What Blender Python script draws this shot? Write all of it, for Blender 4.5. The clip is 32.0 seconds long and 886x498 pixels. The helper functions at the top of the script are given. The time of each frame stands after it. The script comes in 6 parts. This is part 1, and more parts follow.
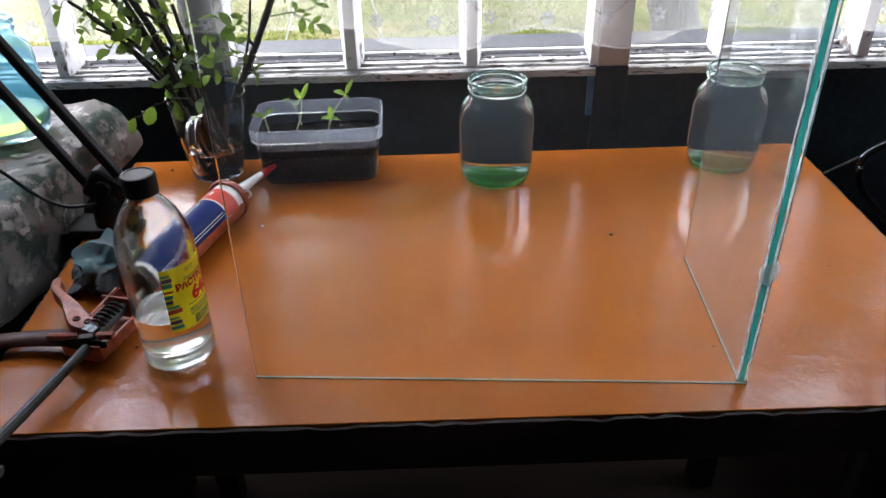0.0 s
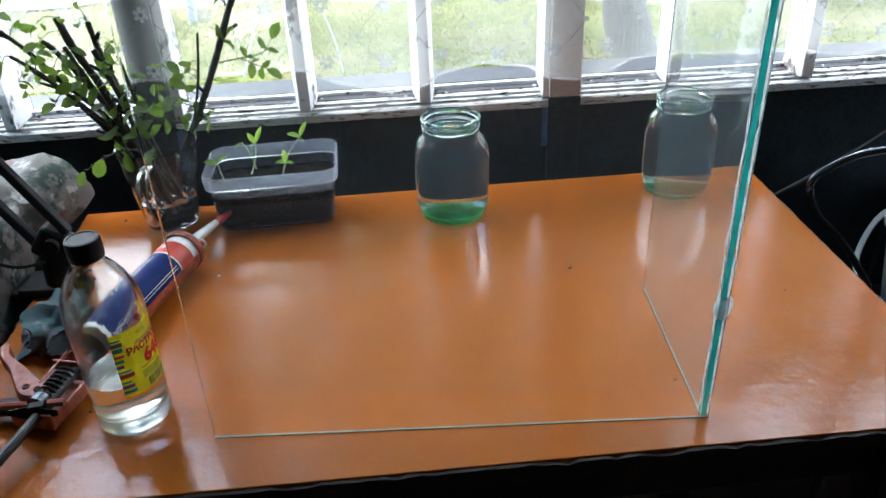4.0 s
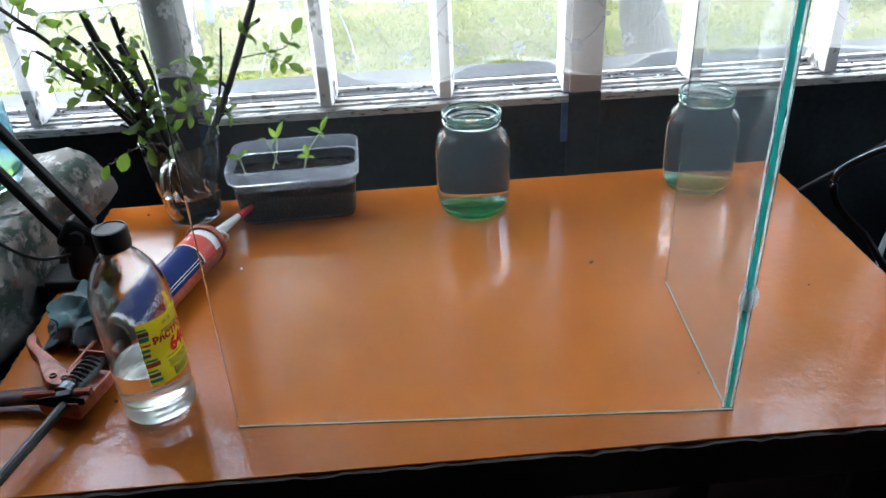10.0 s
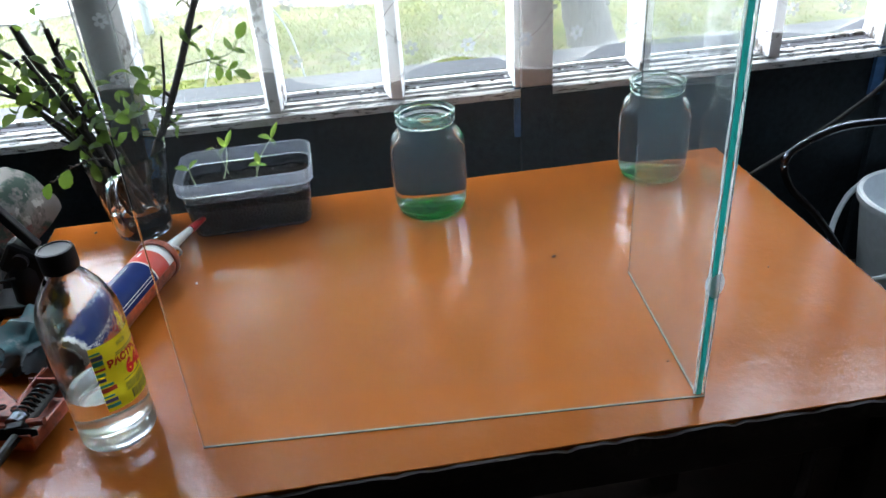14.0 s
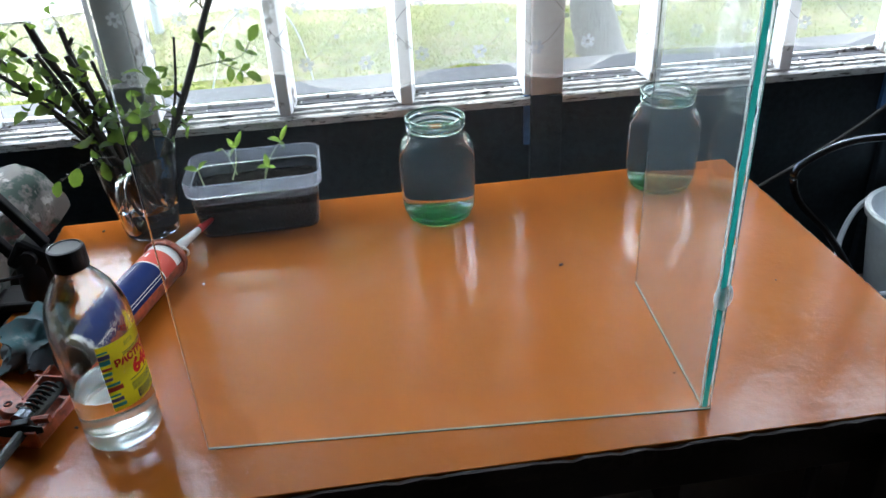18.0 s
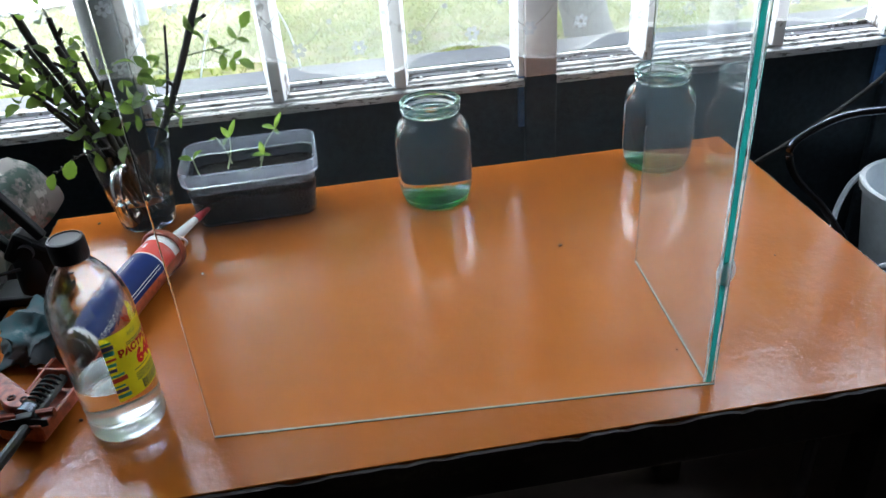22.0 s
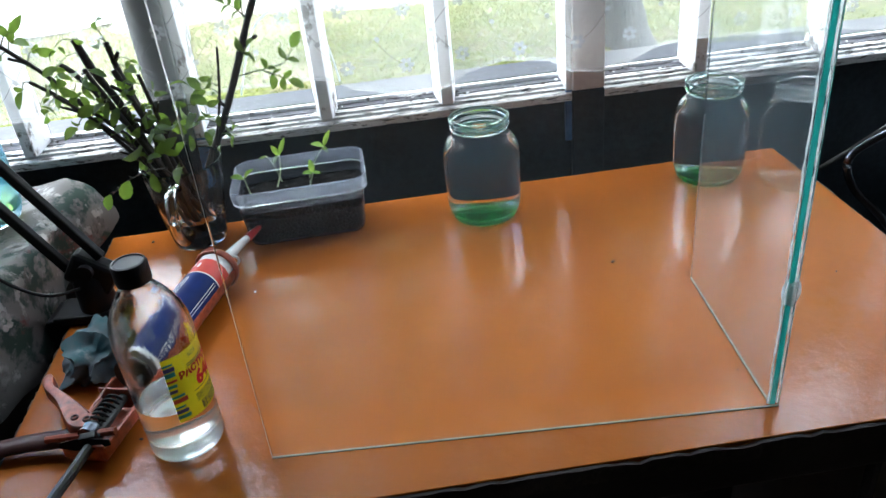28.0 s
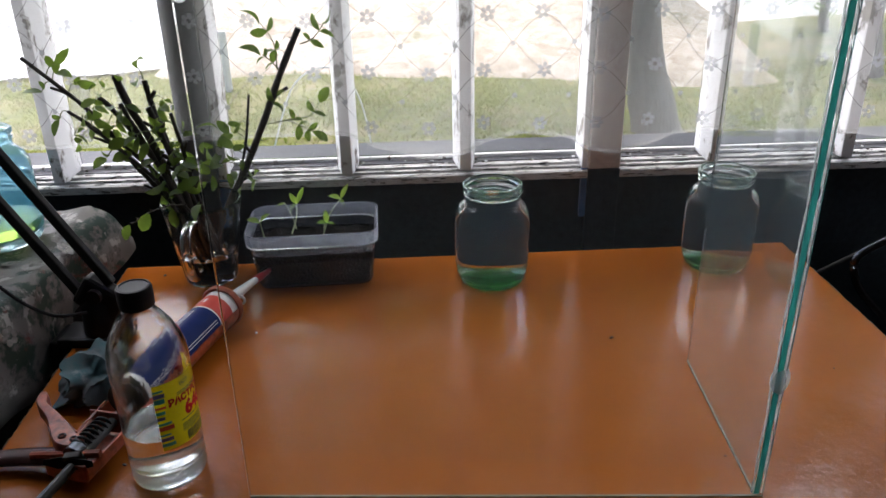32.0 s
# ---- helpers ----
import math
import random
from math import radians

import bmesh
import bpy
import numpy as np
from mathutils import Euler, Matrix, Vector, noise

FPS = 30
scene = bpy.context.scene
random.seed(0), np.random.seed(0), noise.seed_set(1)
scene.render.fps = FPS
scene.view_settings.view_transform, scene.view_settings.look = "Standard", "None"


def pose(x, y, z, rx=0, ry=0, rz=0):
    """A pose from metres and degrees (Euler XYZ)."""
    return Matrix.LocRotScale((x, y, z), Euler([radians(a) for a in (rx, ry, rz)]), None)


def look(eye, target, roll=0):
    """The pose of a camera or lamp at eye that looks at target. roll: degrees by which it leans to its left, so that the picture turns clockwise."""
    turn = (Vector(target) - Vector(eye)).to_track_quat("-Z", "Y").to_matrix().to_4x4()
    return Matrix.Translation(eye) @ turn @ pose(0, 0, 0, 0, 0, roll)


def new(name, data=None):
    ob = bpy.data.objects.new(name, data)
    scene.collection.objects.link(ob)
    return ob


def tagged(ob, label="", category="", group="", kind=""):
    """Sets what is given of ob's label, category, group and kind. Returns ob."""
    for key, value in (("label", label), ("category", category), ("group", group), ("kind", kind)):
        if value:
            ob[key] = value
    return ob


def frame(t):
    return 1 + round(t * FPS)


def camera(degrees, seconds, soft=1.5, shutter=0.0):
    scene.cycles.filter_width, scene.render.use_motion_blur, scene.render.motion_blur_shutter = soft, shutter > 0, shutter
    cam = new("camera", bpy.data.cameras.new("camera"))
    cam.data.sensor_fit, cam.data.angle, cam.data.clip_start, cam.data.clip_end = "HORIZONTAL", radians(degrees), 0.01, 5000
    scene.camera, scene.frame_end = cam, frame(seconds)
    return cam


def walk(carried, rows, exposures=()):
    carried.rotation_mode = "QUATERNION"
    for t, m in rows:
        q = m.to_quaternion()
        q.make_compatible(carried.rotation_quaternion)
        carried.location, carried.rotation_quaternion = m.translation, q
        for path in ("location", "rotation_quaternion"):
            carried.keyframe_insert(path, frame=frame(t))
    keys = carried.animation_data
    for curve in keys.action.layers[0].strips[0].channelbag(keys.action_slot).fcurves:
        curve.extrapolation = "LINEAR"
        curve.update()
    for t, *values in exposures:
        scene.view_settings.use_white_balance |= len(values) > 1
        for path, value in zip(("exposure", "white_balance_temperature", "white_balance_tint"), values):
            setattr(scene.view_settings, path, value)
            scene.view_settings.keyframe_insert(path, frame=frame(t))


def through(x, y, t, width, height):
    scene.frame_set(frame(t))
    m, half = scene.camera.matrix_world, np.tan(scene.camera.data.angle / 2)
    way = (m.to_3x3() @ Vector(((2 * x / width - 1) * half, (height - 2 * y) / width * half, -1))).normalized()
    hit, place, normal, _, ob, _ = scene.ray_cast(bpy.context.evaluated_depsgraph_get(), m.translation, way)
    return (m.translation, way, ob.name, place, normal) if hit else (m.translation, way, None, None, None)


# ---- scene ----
cam = camera(60.4, 32.0)
PATH = [
    (0, (-0.015, -0.099, 1.276), (-0.096, 1.603, 0.229), -1.1),
    (0.5, (-0.012, -0.095, 1.286), (-0.064, 1.642, 0.296), -2.0),
    (1, (-0.01, -0.087, 1.285), (-0.054, 1.647, 0.291), -2.1),
    (1.5, (-0.008, -0.082, 1.284), (-0.052, 1.653, 0.291), -2.1),
    (2, (-0.008, -0.088, 1.287), (-0.048, 1.651, 0.3), -2.3),
    (2.5, (-0.01, -0.091, 1.294), (-0.057, 1.665, 0.337), -2.0),
    (3, (-0.009, -0.09, 1.289), (-0.056, 1.666, 0.334), -2.8),
    (3.5, (0.0, -0.08, 1.298), (-0.026, 1.661, 0.314), -2.8),
    (5.5, (0.004, -0.08, 1.281), (0.03, 1.633, 0.25), -2.1),
    (6, (0.01, -0.077, 1.274), (-0.005, 1.602, 0.187), -2.8),
    (6.5, (0.001, -0.079, 1.267), (-0.006, 1.6, 0.178), -2.6),
    (7, (-0.001, -0.084, 1.266), (-0.047, 1.589, 0.171), -2.9),
    (7.5, (0.001, -0.081, 1.277), (-0.028, 1.61, 0.21), -2.9),
    (8, (0.002, -0.079, 1.278), (-0.038, 1.623, 0.228), -3.6),
    (8.5, (0.002, -0.078, 1.281), (-0.038, 1.639, 0.256), -3.2),
    (9, (0.002, -0.08, 1.285), (-0.038, 1.64, 0.265), -3.3),
    (9.5, (-0.002, -0.082, 1.288), (-0.038, 1.644, 0.278), -3.1),
    (10, (-0.008, -0.086, 1.289), (-0.05, 1.645, 0.289), -3.0),
    (10.5, (-0.007, -0.083, 1.291), (-0.033, 1.652, 0.297), -4.3),
    (11, (-0.014, -0.081, 1.287), (-0.002, 1.654, 0.293), -4.4),
    (11.5, (-0.019, -0.082, 1.283), (0.016, 1.64, 0.266), -3.5),
    (12, (-0.017, -0.079, 1.287), (0.034, 1.645, 0.274), -3.3),
    (12.5, (-0.021, -0.082, 1.289), (0.021, 1.652, 0.294), -3.3),
    (13, (-0.019, -0.084, 1.288), (0.025, 1.646, 0.286), -4.0),
    (13.5, (-0.017, -0.079, 1.285), (0.024, 1.65, 0.279), -4.5),
    (14, (-0.015, -0.072, 1.282), (0.059, 1.656, 0.278), -4.2),
    (14.5, (-0.014, -0.069, 1.284), (0.084, 1.659, 0.282), -3.9),
    (16.5, (-0.02, -0.075, 1.286), (0.073, 1.662, 0.299), -3.2),
    (17, (-0.019, -0.074, 1.288), (0.07, 1.664, 0.302), -3.2),
    (17.5, (-0.02, -0.07, 1.285), (0.073, 1.661, 0.288), -2.7),
    (18, (-0.02, -0.071, 1.284), (0.046, 1.664, 0.291), -3.1),
    (18.5, (-0.028, -0.072, 1.286), (0.03, 1.65, 0.27), -3.9),
    (19, (-0.032, -0.079, 1.286), (0.01, 1.664, 0.305), -3.6),
    (19.5, (-0.034, -0.079, 1.283), (0.056, 1.655, 0.289), -3.9),
    (20, (-0.038, -0.077, 1.286), (0.048, 1.656, 0.292), -3.6),
    (20.5, (-0.037, -0.075, 1.285), (0.038, 1.657, 0.288), -3.7),
    (21, (-0.037, -0.076, 1.282), (0.034, 1.652, 0.278), -4.0),
    (21.5, (-0.033, -0.075, 1.281), (0.051, 1.65, 0.272), -4.0),
    (22, (-0.03, -0.071, 1.28), (0.054, 1.645, 0.256), -4.2),
    (22.5, (-0.033, -0.069, 1.282), (0.031, 1.649, 0.26), -4.5),
    (23, (-0.038, -0.072, 1.285), (-0.02, 1.657, 0.279), -4.8),
    (23.5, (-0.038, -0.072, 1.284), (-0.021, 1.656, 0.277), -4.8),
    (24, (-0.04, -0.072, 1.282), (-0.026, 1.651, 0.268), -4.6),
    (24.5, (-0.035, -0.072, 1.281), (-0.015, 1.653, 0.268), -4.9),
    (26.5, (-0.04, -0.068, 1.282), (-0.026, 1.643, 0.246), -5.4),
    (27, (-0.043, -0.067, 1.282), (-0.042, 1.642, 0.243), -5.3),
    (27.5, (-0.038, -0.063, 1.28), (-0.041, 1.635, 0.223), -5.4),
    (28, (-0.048, -0.061, 1.289), (-0.056, 1.673, 0.293), -6.1),
    (28.5, (-0.043, -0.072, 1.307), (-0.064, 1.738, 0.457), -6.0),
    (29, (-0.036, -0.068, 1.322), (-0.069, 1.758, 0.509), -4.7),
    (29.5, (-0.038, -0.068, 1.326), (-0.072, 1.791, 0.592), -2.0),
    (30, (-0.033, -0.067, 1.327), (-0.041, 1.825, 0.68), -0.5),
    (30.5, (-0.029, -0.072, 1.328), (-0.058, 1.818, 0.679), -1.1),
    (31, (-0.028, -0.074, 1.316), (-0.054, 1.806, 0.636), -0.9),
    (31.5, (-0.027, -0.081, 1.294), (-0.078, 1.765, 0.523), -1.0),
    (32, (-0.03, -0.082, 1.284), (-0.076, 1.737, 0.452), -1.1),
]
EXPOSURES = [(0.0, 1.98, 6400, 20), (1.5, 2.12, 5920, 10), (5.8, 2.12, 5920, 10), (6.8, 2.06, 5920, 10), (8.0, 2.12, 5920, 10), (28.2, 2.12, 5920, 10), (29.0, 1.86, 5920, 10), (30.0, 1.41, 6050, 12), (31.0, 0.98, 6100, 13), (31.5, 1.02, 6300, 16), (32.0, 1.20, 6550, 20)]
walk(cam, [(t, look(eye, target, roll)) for t, eye, target, roll in PATH], EXPOSURES)

# ---- world and sun: bright overcast day outside the window ----
world = bpy.data.worlds.new("overcast_sky")
scene.world = world
world.use_nodes = True
wn = world.node_tree
sky = wn.nodes.new("ShaderNodeTexSky")
sky.sky_type, sky.sun_disc = "NISHITA", False
sky.sun_elevation, sky.sun_rotation = radians(71), radians(-18)
sky.air_density, sky.dust_density, sky.ozone_density = 1.0, 1.5, 1.0
wn.links.new(sky.outputs["Color"], wn.nodes["Background"].inputs["Color"])
wn.nodes["Background"].inputs["Strength"].default_value = 0.15
sun = new("sun", bpy.data.lights.new("sun", "SUN"))
sun.data.energy, sun.data.angle, sun.data.color = 1.7, radians(34), (1.0, 0.955, 0.89)
sun.matrix_world = look((-0.9, 3.8, 9.4), (0, 1, 0.8))
# added area lamps stand in for upper side-bay sky, beside the tree's shaded middle
for x, y in ((-0.86, 1.186), (0.90, 1.310)):
    sky_fill = new("sky_fill_lamp", bpy.data.lights.new("sky_fill_lamp", "AREA"))
    sky_fill.data.shape, sky_fill.data.size, sky_fill.data.size_y = "RECTANGLE", 0.72, 0.62
    sky_fill.data.energy, sky_fill.data.color = 2.3, (0.86, 0.94, 1.0)
    sky_fill.matrix_world = look((x, y - 0.1, 1.71), (x * 0.6, 0.62, 0.9))


# ---- materials ----
def nodes_of(name):
    m = bpy.data.materials.new(name)
    m.use_nodes = True
    return m, m.node_tree, m.node_tree.nodes["Principled BSDF"]


def surf(name, col, rough=0.5, metal=0.0, var=0.25, scale=8.0, fine=80.0, bump=0.15, depth=0.002, spec=0.5, random_value=0.0, stretch=(1, 1, 1), coat=0.0):
    """A surface with colour variation at two scales, uneven gloss and a fine relief."""
    m, nt, b = nodes_of(name)
    n, l = nt.nodes, nt.links
    co = n.new("ShaderNodeTexCoord")
    mp = n.new("ShaderNodeMapping")
    mp.inputs["Scale"].default_value = stretch
    l.new(co.outputs["Object"], mp.inputs["Vector"])
    big = n.new("ShaderNodeTexNoise")
    big.inputs["Scale"].default_value, big.inputs["Detail"].default_value = scale, 4
    small = n.new("ShaderNodeTexNoise")
    small.inputs["Scale"].default_value, small.inputs["Detail"].default_value = fine, 3
    l.new(mp.outputs["Vector"], big.inputs["Vector"])
    l.new(mp.outputs["Vector"], small.inputs["Vector"])
    mixn = n.new("ShaderNodeMath")
    mixn.operation = "ADD"
    l.new(big.outputs["Fac"], mixn.inputs[0])
    l.new(small.outputs["Fac"], mixn.inputs[1])
    mr = n.new("ShaderNodeMapRange")
    mr.inputs["From Min"].default_value, mr.inputs["From Max"].default_value = 0.6, 1.4
    mr.inputs["To Min"].default_value, mr.inputs["To Max"].default_value = 1 - var, 1 + var
    l.new(mixn.outputs[0], mr.inputs["Value"])
    hs = n.new("ShaderNodeHueSaturation")
    hs.inputs["Color"].default_value = (*col, 1)
    val = mr.outputs["Result"]
    if random_value:
        oi = n.new("ShaderNodeObjectInfo")
        rr = n.new("ShaderNodeMapRange")
        rr.inputs["To Min"].default_value, rr.inputs["To Max"].default_value = 1 - random_value, 1 + random_value
        l.new(oi.outputs["Random"], rr.inputs["Value"])
        mu = n.new("ShaderNodeMath")
        mu.operation = "MULTIPLY"
        l.new(val, mu.inputs[0])
        l.new(rr.outputs["Result"], mu.inputs[1])
        val = mu.outputs[0]
    l.new(val, hs.inputs["Value"])
    l.new(hs.outputs["Color"], b.inputs["Base Color"])
    ro = n.new("ShaderNodeMapRange")
    ro.inputs["To Min"].default_value, ro.inputs["To Max"].default_value = max(0.0, rough * 0.8), min(1.0, rough * 1.2)
    l.new(big.outputs["Fac"], ro.inputs["Value"])
    l.new(ro.outputs["Result"], b.inputs["Roughness"])
    b.inputs["Metallic"].default_value = metal
    b.inputs["Specular IOR Level"].default_value = spec
    b.inputs["Coat Weight"].default_value = coat
    if bump:
        bp = n.new("ShaderNodeBump")
        bp.inputs["Strength"].default_value, bp.inputs["Distance"].default_value = bump, depth
        l.new(mixn.outputs[0], bp.inputs["Height"])
        l.new(bp.outputs["Normal"], b.inputs["Normal"])
    return m


def clear(name, col=(1, 1, 1), ior=1.5, rough=0.0, bump=0.0, scale=20.0):
    """Clear glass or liquid, with an optional waviness."""
    m, nt, b = nodes_of(name)
    b.inputs["Base Color"].default_value = (*col, 1)
    b.inputs["Roughness"].default_value, b.inputs["IOR"].default_value = rough, ior
    b.inputs["Transmission Weight"].default_value = 1.0
    if bump:
        t = nt.nodes.new("ShaderNodeTexNoise")
        t.inputs["Scale"].default_value = scale
        bp = nt.nodes.new("ShaderNodeBump")
        bp.inputs["Strength"].default_value, bp.inputs["Distance"].default_value = bump, 0.002
        nt.links.new(t.outputs["Fac"], bp.inputs["Height"])
        nt.links.new(bp.outputs["Normal"], b.inputs["Normal"])
    return m


def cloudy(name, col, ior, rough, haze_col, haze, through=0.6):
    """A clear body with a little scattering in it: jar water, milky plastic, thick tinted glass."""
    m = clear(name, col, ior, rough)
    nt = m.node_tree
    n, l = nt.nodes, nt.links
    d, t = n.new("ShaderNodeBsdfDiffuse"), n.new("ShaderNodeBsdfTranslucent")
    for q in (d, t):
        q.inputs["Color"].default_value = (*haze_col, 1)
    m1, m2 = n.new("ShaderNodeMixShader"), n.new("ShaderNodeMixShader")
    m1.inputs["Fac"].default_value, m2.inputs["Fac"].default_value = through, haze
    l.new(d.outputs[0], m1.inputs[1])
    l.new(t.outputs[0], m1.inputs[2])
    l.new(n["Principled BSDF"].outputs[0], m2.inputs[1])
    l.new(m1.outputs[0], m2.inputs[2])
    l.new(m2.outputs[0], n["Material Output"].inputs["Surface"])
    return m


def thin_glass(name, tint, gloss=0.9):
    """Blown glass wall: see-through with a tint, mirror-like at a slant."""
    m, nt, b = nodes_of(name)
    n, l = nt.nodes, nt.links
    n.remove(b)
    tr, gl, fr = n.new("ShaderNodeBsdfTransparent"), n.new("ShaderNodeBsdfGlossy"), n.new("ShaderNodeLayerWeight")
    tr.inputs["Color"].default_value = (*tint, 1)
    gl.inputs["Color"].default_value, gl.inputs["Roughness"].default_value = (gloss, gloss, gloss, 1), 0.02
    fr.inputs["Blend"].default_value = 0.5
    pw = n.new("ShaderNodeMath")
    pw.operation = "POWER"
    pw.inputs[1].default_value = 4.0
    l.new(fr.outputs["Facing"], pw.inputs[0])
    no, bp = n.new("ShaderNodeTexNoise"), n.new("ShaderNodeBump")
    no.inputs["Scale"].default_value = 45.0
    bp.inputs["Strength"].default_value, bp.inputs["Distance"].default_value = 0.10, 0.002
    l.new(no.outputs["Fac"], bp.inputs["Height"])
    l.new(bp.outputs["Normal"], gl.inputs["Normal"])
    mx = n.new("ShaderNodeMixShader")
    l.new(pw.outputs[0], mx.inputs["Fac"])
    l.new(tr.outputs[0], mx.inputs[1])
    l.new(gl.outputs[0], mx.inputs[2])
    l.new(mx.outputs[0], n["Material Output"].inputs["Surface"])
    return m


def thin_sheet(name, col, opaque, glow=0.5):
    """Thin cloth or leaf: part see-through, part diffuse, part lit from behind."""
    m, nt, b = nodes_of(name)
    n, l = nt.nodes, nt.links
    n.remove(b)
    d, t, tr = n.new("ShaderNodeBsdfDiffuse"), n.new("ShaderNodeBsdfTranslucent"), n.new("ShaderNodeBsdfTransparent")
    for q in (d, t):
        q.inputs["Color"].default_value = (*col, 1)
    m1, m2 = n.new("ShaderNodeMixShader"), n.new("ShaderNodeMixShader")
    m1.inputs["Fac"].default_value, m2.inputs["Fac"].default_value = glow, opaque
    l.new(d.outputs[0], m1.inputs[1])
    l.new(t.outputs[0], m1.inputs[2])
    l.new(tr.outputs[0], m2.inputs[1])
    l.new(m1.outputs[0], m2.inputs[2])
    l.new(m2.outputs[0], n["Material Output"].inputs["Surface"])
    return m


def leafy(name, col, back, rough=0.45):
    """Leaf: gloss on top, light passing through, each leaf a little different."""
    m, nt, b = nodes_of(name)
    n, l = nt.nodes, nt.links
    oi = n.new("ShaderNodeObjectInfo")
    geo = n.new("ShaderNodeNewGeometry")
    ad = n.new("ShaderNodeMath")
    ad.operation = "ADD"
    l.new(oi.outputs["Random"], ad.inputs[0])
    l.new(geo.outputs["Random Per Island"], ad.inputs[1])
    mr = n.new("ShaderNodeMapRange")
    mr.inputs["From Max"].default_value = 2.0
    mr.inputs["To Min"].default_value, mr.inputs["To Max"].default_value = 0.55, 1.5
    l.new(ad.outputs[0], mr.inputs["Value"])
    hs = n.new("ShaderNodeHueSaturation")
    hs.inputs["Color"].default_value = (*col, 1)
    l.new(mr.outputs["Result"], hs.inputs["Value"])
    l.new(hs.outputs["Color"], b.inputs["Base Color"])
    b.inputs["Roughness"].default_value = rough
    t = n.new("ShaderNodeBsdfTranslucent")
    t.inputs["Color"].default_value = (*back, 1)
    mx = n.new("ShaderNodeMixShader")
    mx.inputs["Fac"].default_value = 0.45
    l.new(b.outputs[0], mx.inputs[1])
    l.new(t.outputs[0], mx.inputs[2])
    l.new(mx.outputs[0], n["Material Output"].inputs["Surface"])
    return m


def lacquer(name):
    """Orange lacquered board: gloss with smears, reflection patches painted pale, and scratches."""
    m, nt, b = nodes_of(name)
    n, l = nt.nodes, nt.links
    co = n.new("ShaderNodeTexCoord")
    a = n.new("ShaderNodeTexNoise")
    a.inputs["Scale"].default_value, a.inputs["Detail"].default_value = 3.0, 6
    f = n.new("ShaderNodeTexNoise")
    f.inputs["Scale"].default_value, f.inputs["Detail"].default_value = 260.0, 2
    sm = n.new("ShaderNodeTexNoise")
    sm.inputs["Scale"].default_value, sm.inputs["Detail"].default_value, sm.inputs["Distortion"].default_value = 9.0, 8, 0.0
    for q in (a, f, sm):
        l.new(co.outputs["Object"], q.inputs["Vector"])
    b.inputs["Specular IOR Level"].default_value = 0.42
    cr = n.new("ShaderNodeValToRGB")
    cr.color_ramp.elements[0].position, cr.color_ramp.elements[0].color = 0.3, (0.300, 0.083, 0.010, 1)
    cr.color_ramp.elements[1].position, cr.color_ramp.elements[1].color = 0.7, (0.362, 0.103, 0.013, 1)
    l.new(a.outputs["Fac"], cr.inputs["Fac"])
    # pale colour patches imitate the window's blotchy reflections
    d1, d2 = n.new("ShaderNodeTexNoise"), n.new("ShaderNodeTexNoise")
    d1.inputs["Scale"].default_value, d1.inputs["Detail"].default_value, d1.inputs["Roughness"].default_value = 15.0, 7, 0.62
    d2.inputs["Scale"].default_value, d2.inputs["Detail"].default_value = 3.6, 2
    r1, r2 = n.new("ShaderNodeMapRange"), n.new("ShaderNodeMapRange")
    r1.inputs["From Min"].default_value, r1.inputs["From Max"].default_value = 0.46, 0.70
    r2.inputs["From Min"].default_value, r2.inputs["From Max"].default_value, r2.inputs["To Max"].default_value = 0.50, 0.66, 0.05
    sheen_mask = n.new("ShaderNodeMath")
    sheen_mask.operation = "MULTIPLY"
    sheen = n.new("ShaderNodeMixRGB")
    sheen.inputs["Color2"].default_value = (0.66, 0.52, 0.38, 1)
    for q, r in ((d1, r1), (d2, r2)):
        l.new(co.outputs["Object"], q.inputs["Vector"])
        l.new(q.outputs["Fac"], r.inputs["Value"])
    l.new(r1.outputs["Result"], sheen_mask.inputs[0])
    l.new(r2.outputs["Result"], sheen_mask.inputs[1])
    l.new(sheen_mask.outputs[0], sheen.inputs["Fac"])
    l.new(cr.outputs["Color"], sheen.inputs["Color1"])
    l.new(sheen.outputs["Color"], b.inputs["Base Color"])
    mr = n.new("ShaderNodeMapRange")
    mr.inputs["From Min"].default_value, mr.inputs["From Max"].default_value = 0.2, 0.85
    mr.inputs["To Min"].default_value, mr.inputs["To Max"].default_value = 0.09, 0.18
    l.new(sm.outputs["Fac"], mr.inputs["Value"])
    l.new(mr.outputs["Result"], b.inputs["Roughness"])
    bp = n.new("ShaderNodeBump")
    wv = n.new("ShaderNodeTexNoise")
    wv.inputs["Scale"].default_value, wv.inputs["Detail"].default_value, wv.inputs["Roughness"].default_value = 24.0, 5, 0.6
    l.new(co.outputs["Object"], wv.inputs["Vector"])
    bp.inputs["Strength"].default_value, bp.inputs["Distance"].default_value = 0.55, 0.002
    l.new(wv.outputs["Fac"], bp.inputs["Height"])
    b2 = n.new("ShaderNodeBump")
    b2.inputs["Strength"].default_value, b2.inputs["Distance"].default_value = 0.03, 0.0005
    l.new(f.outputs["Fac"], b2.inputs["Height"])
    w3, b3 = n.new("ShaderNodeTexNoise"), n.new("ShaderNodeBump")
    w3.inputs["Scale"].default_value, w3.inputs["Detail"].default_value = 75.0, 3
    l.new(co.outputs["Object"], w3.inputs["Vector"])
    b3.inputs["Strength"].default_value, b3.inputs["Distance"].default_value = 0.22, 0.001
    l.new(w3.outputs["Fac"], b3.inputs["Height"])
    l.new(bp.outputs["Normal"], b3.inputs["Normal"])
    l.new(b3.outputs["Normal"], b2.inputs["Normal"])
    l.new(b2.outputs["Normal"], b.inputs["Normal"])
    return m


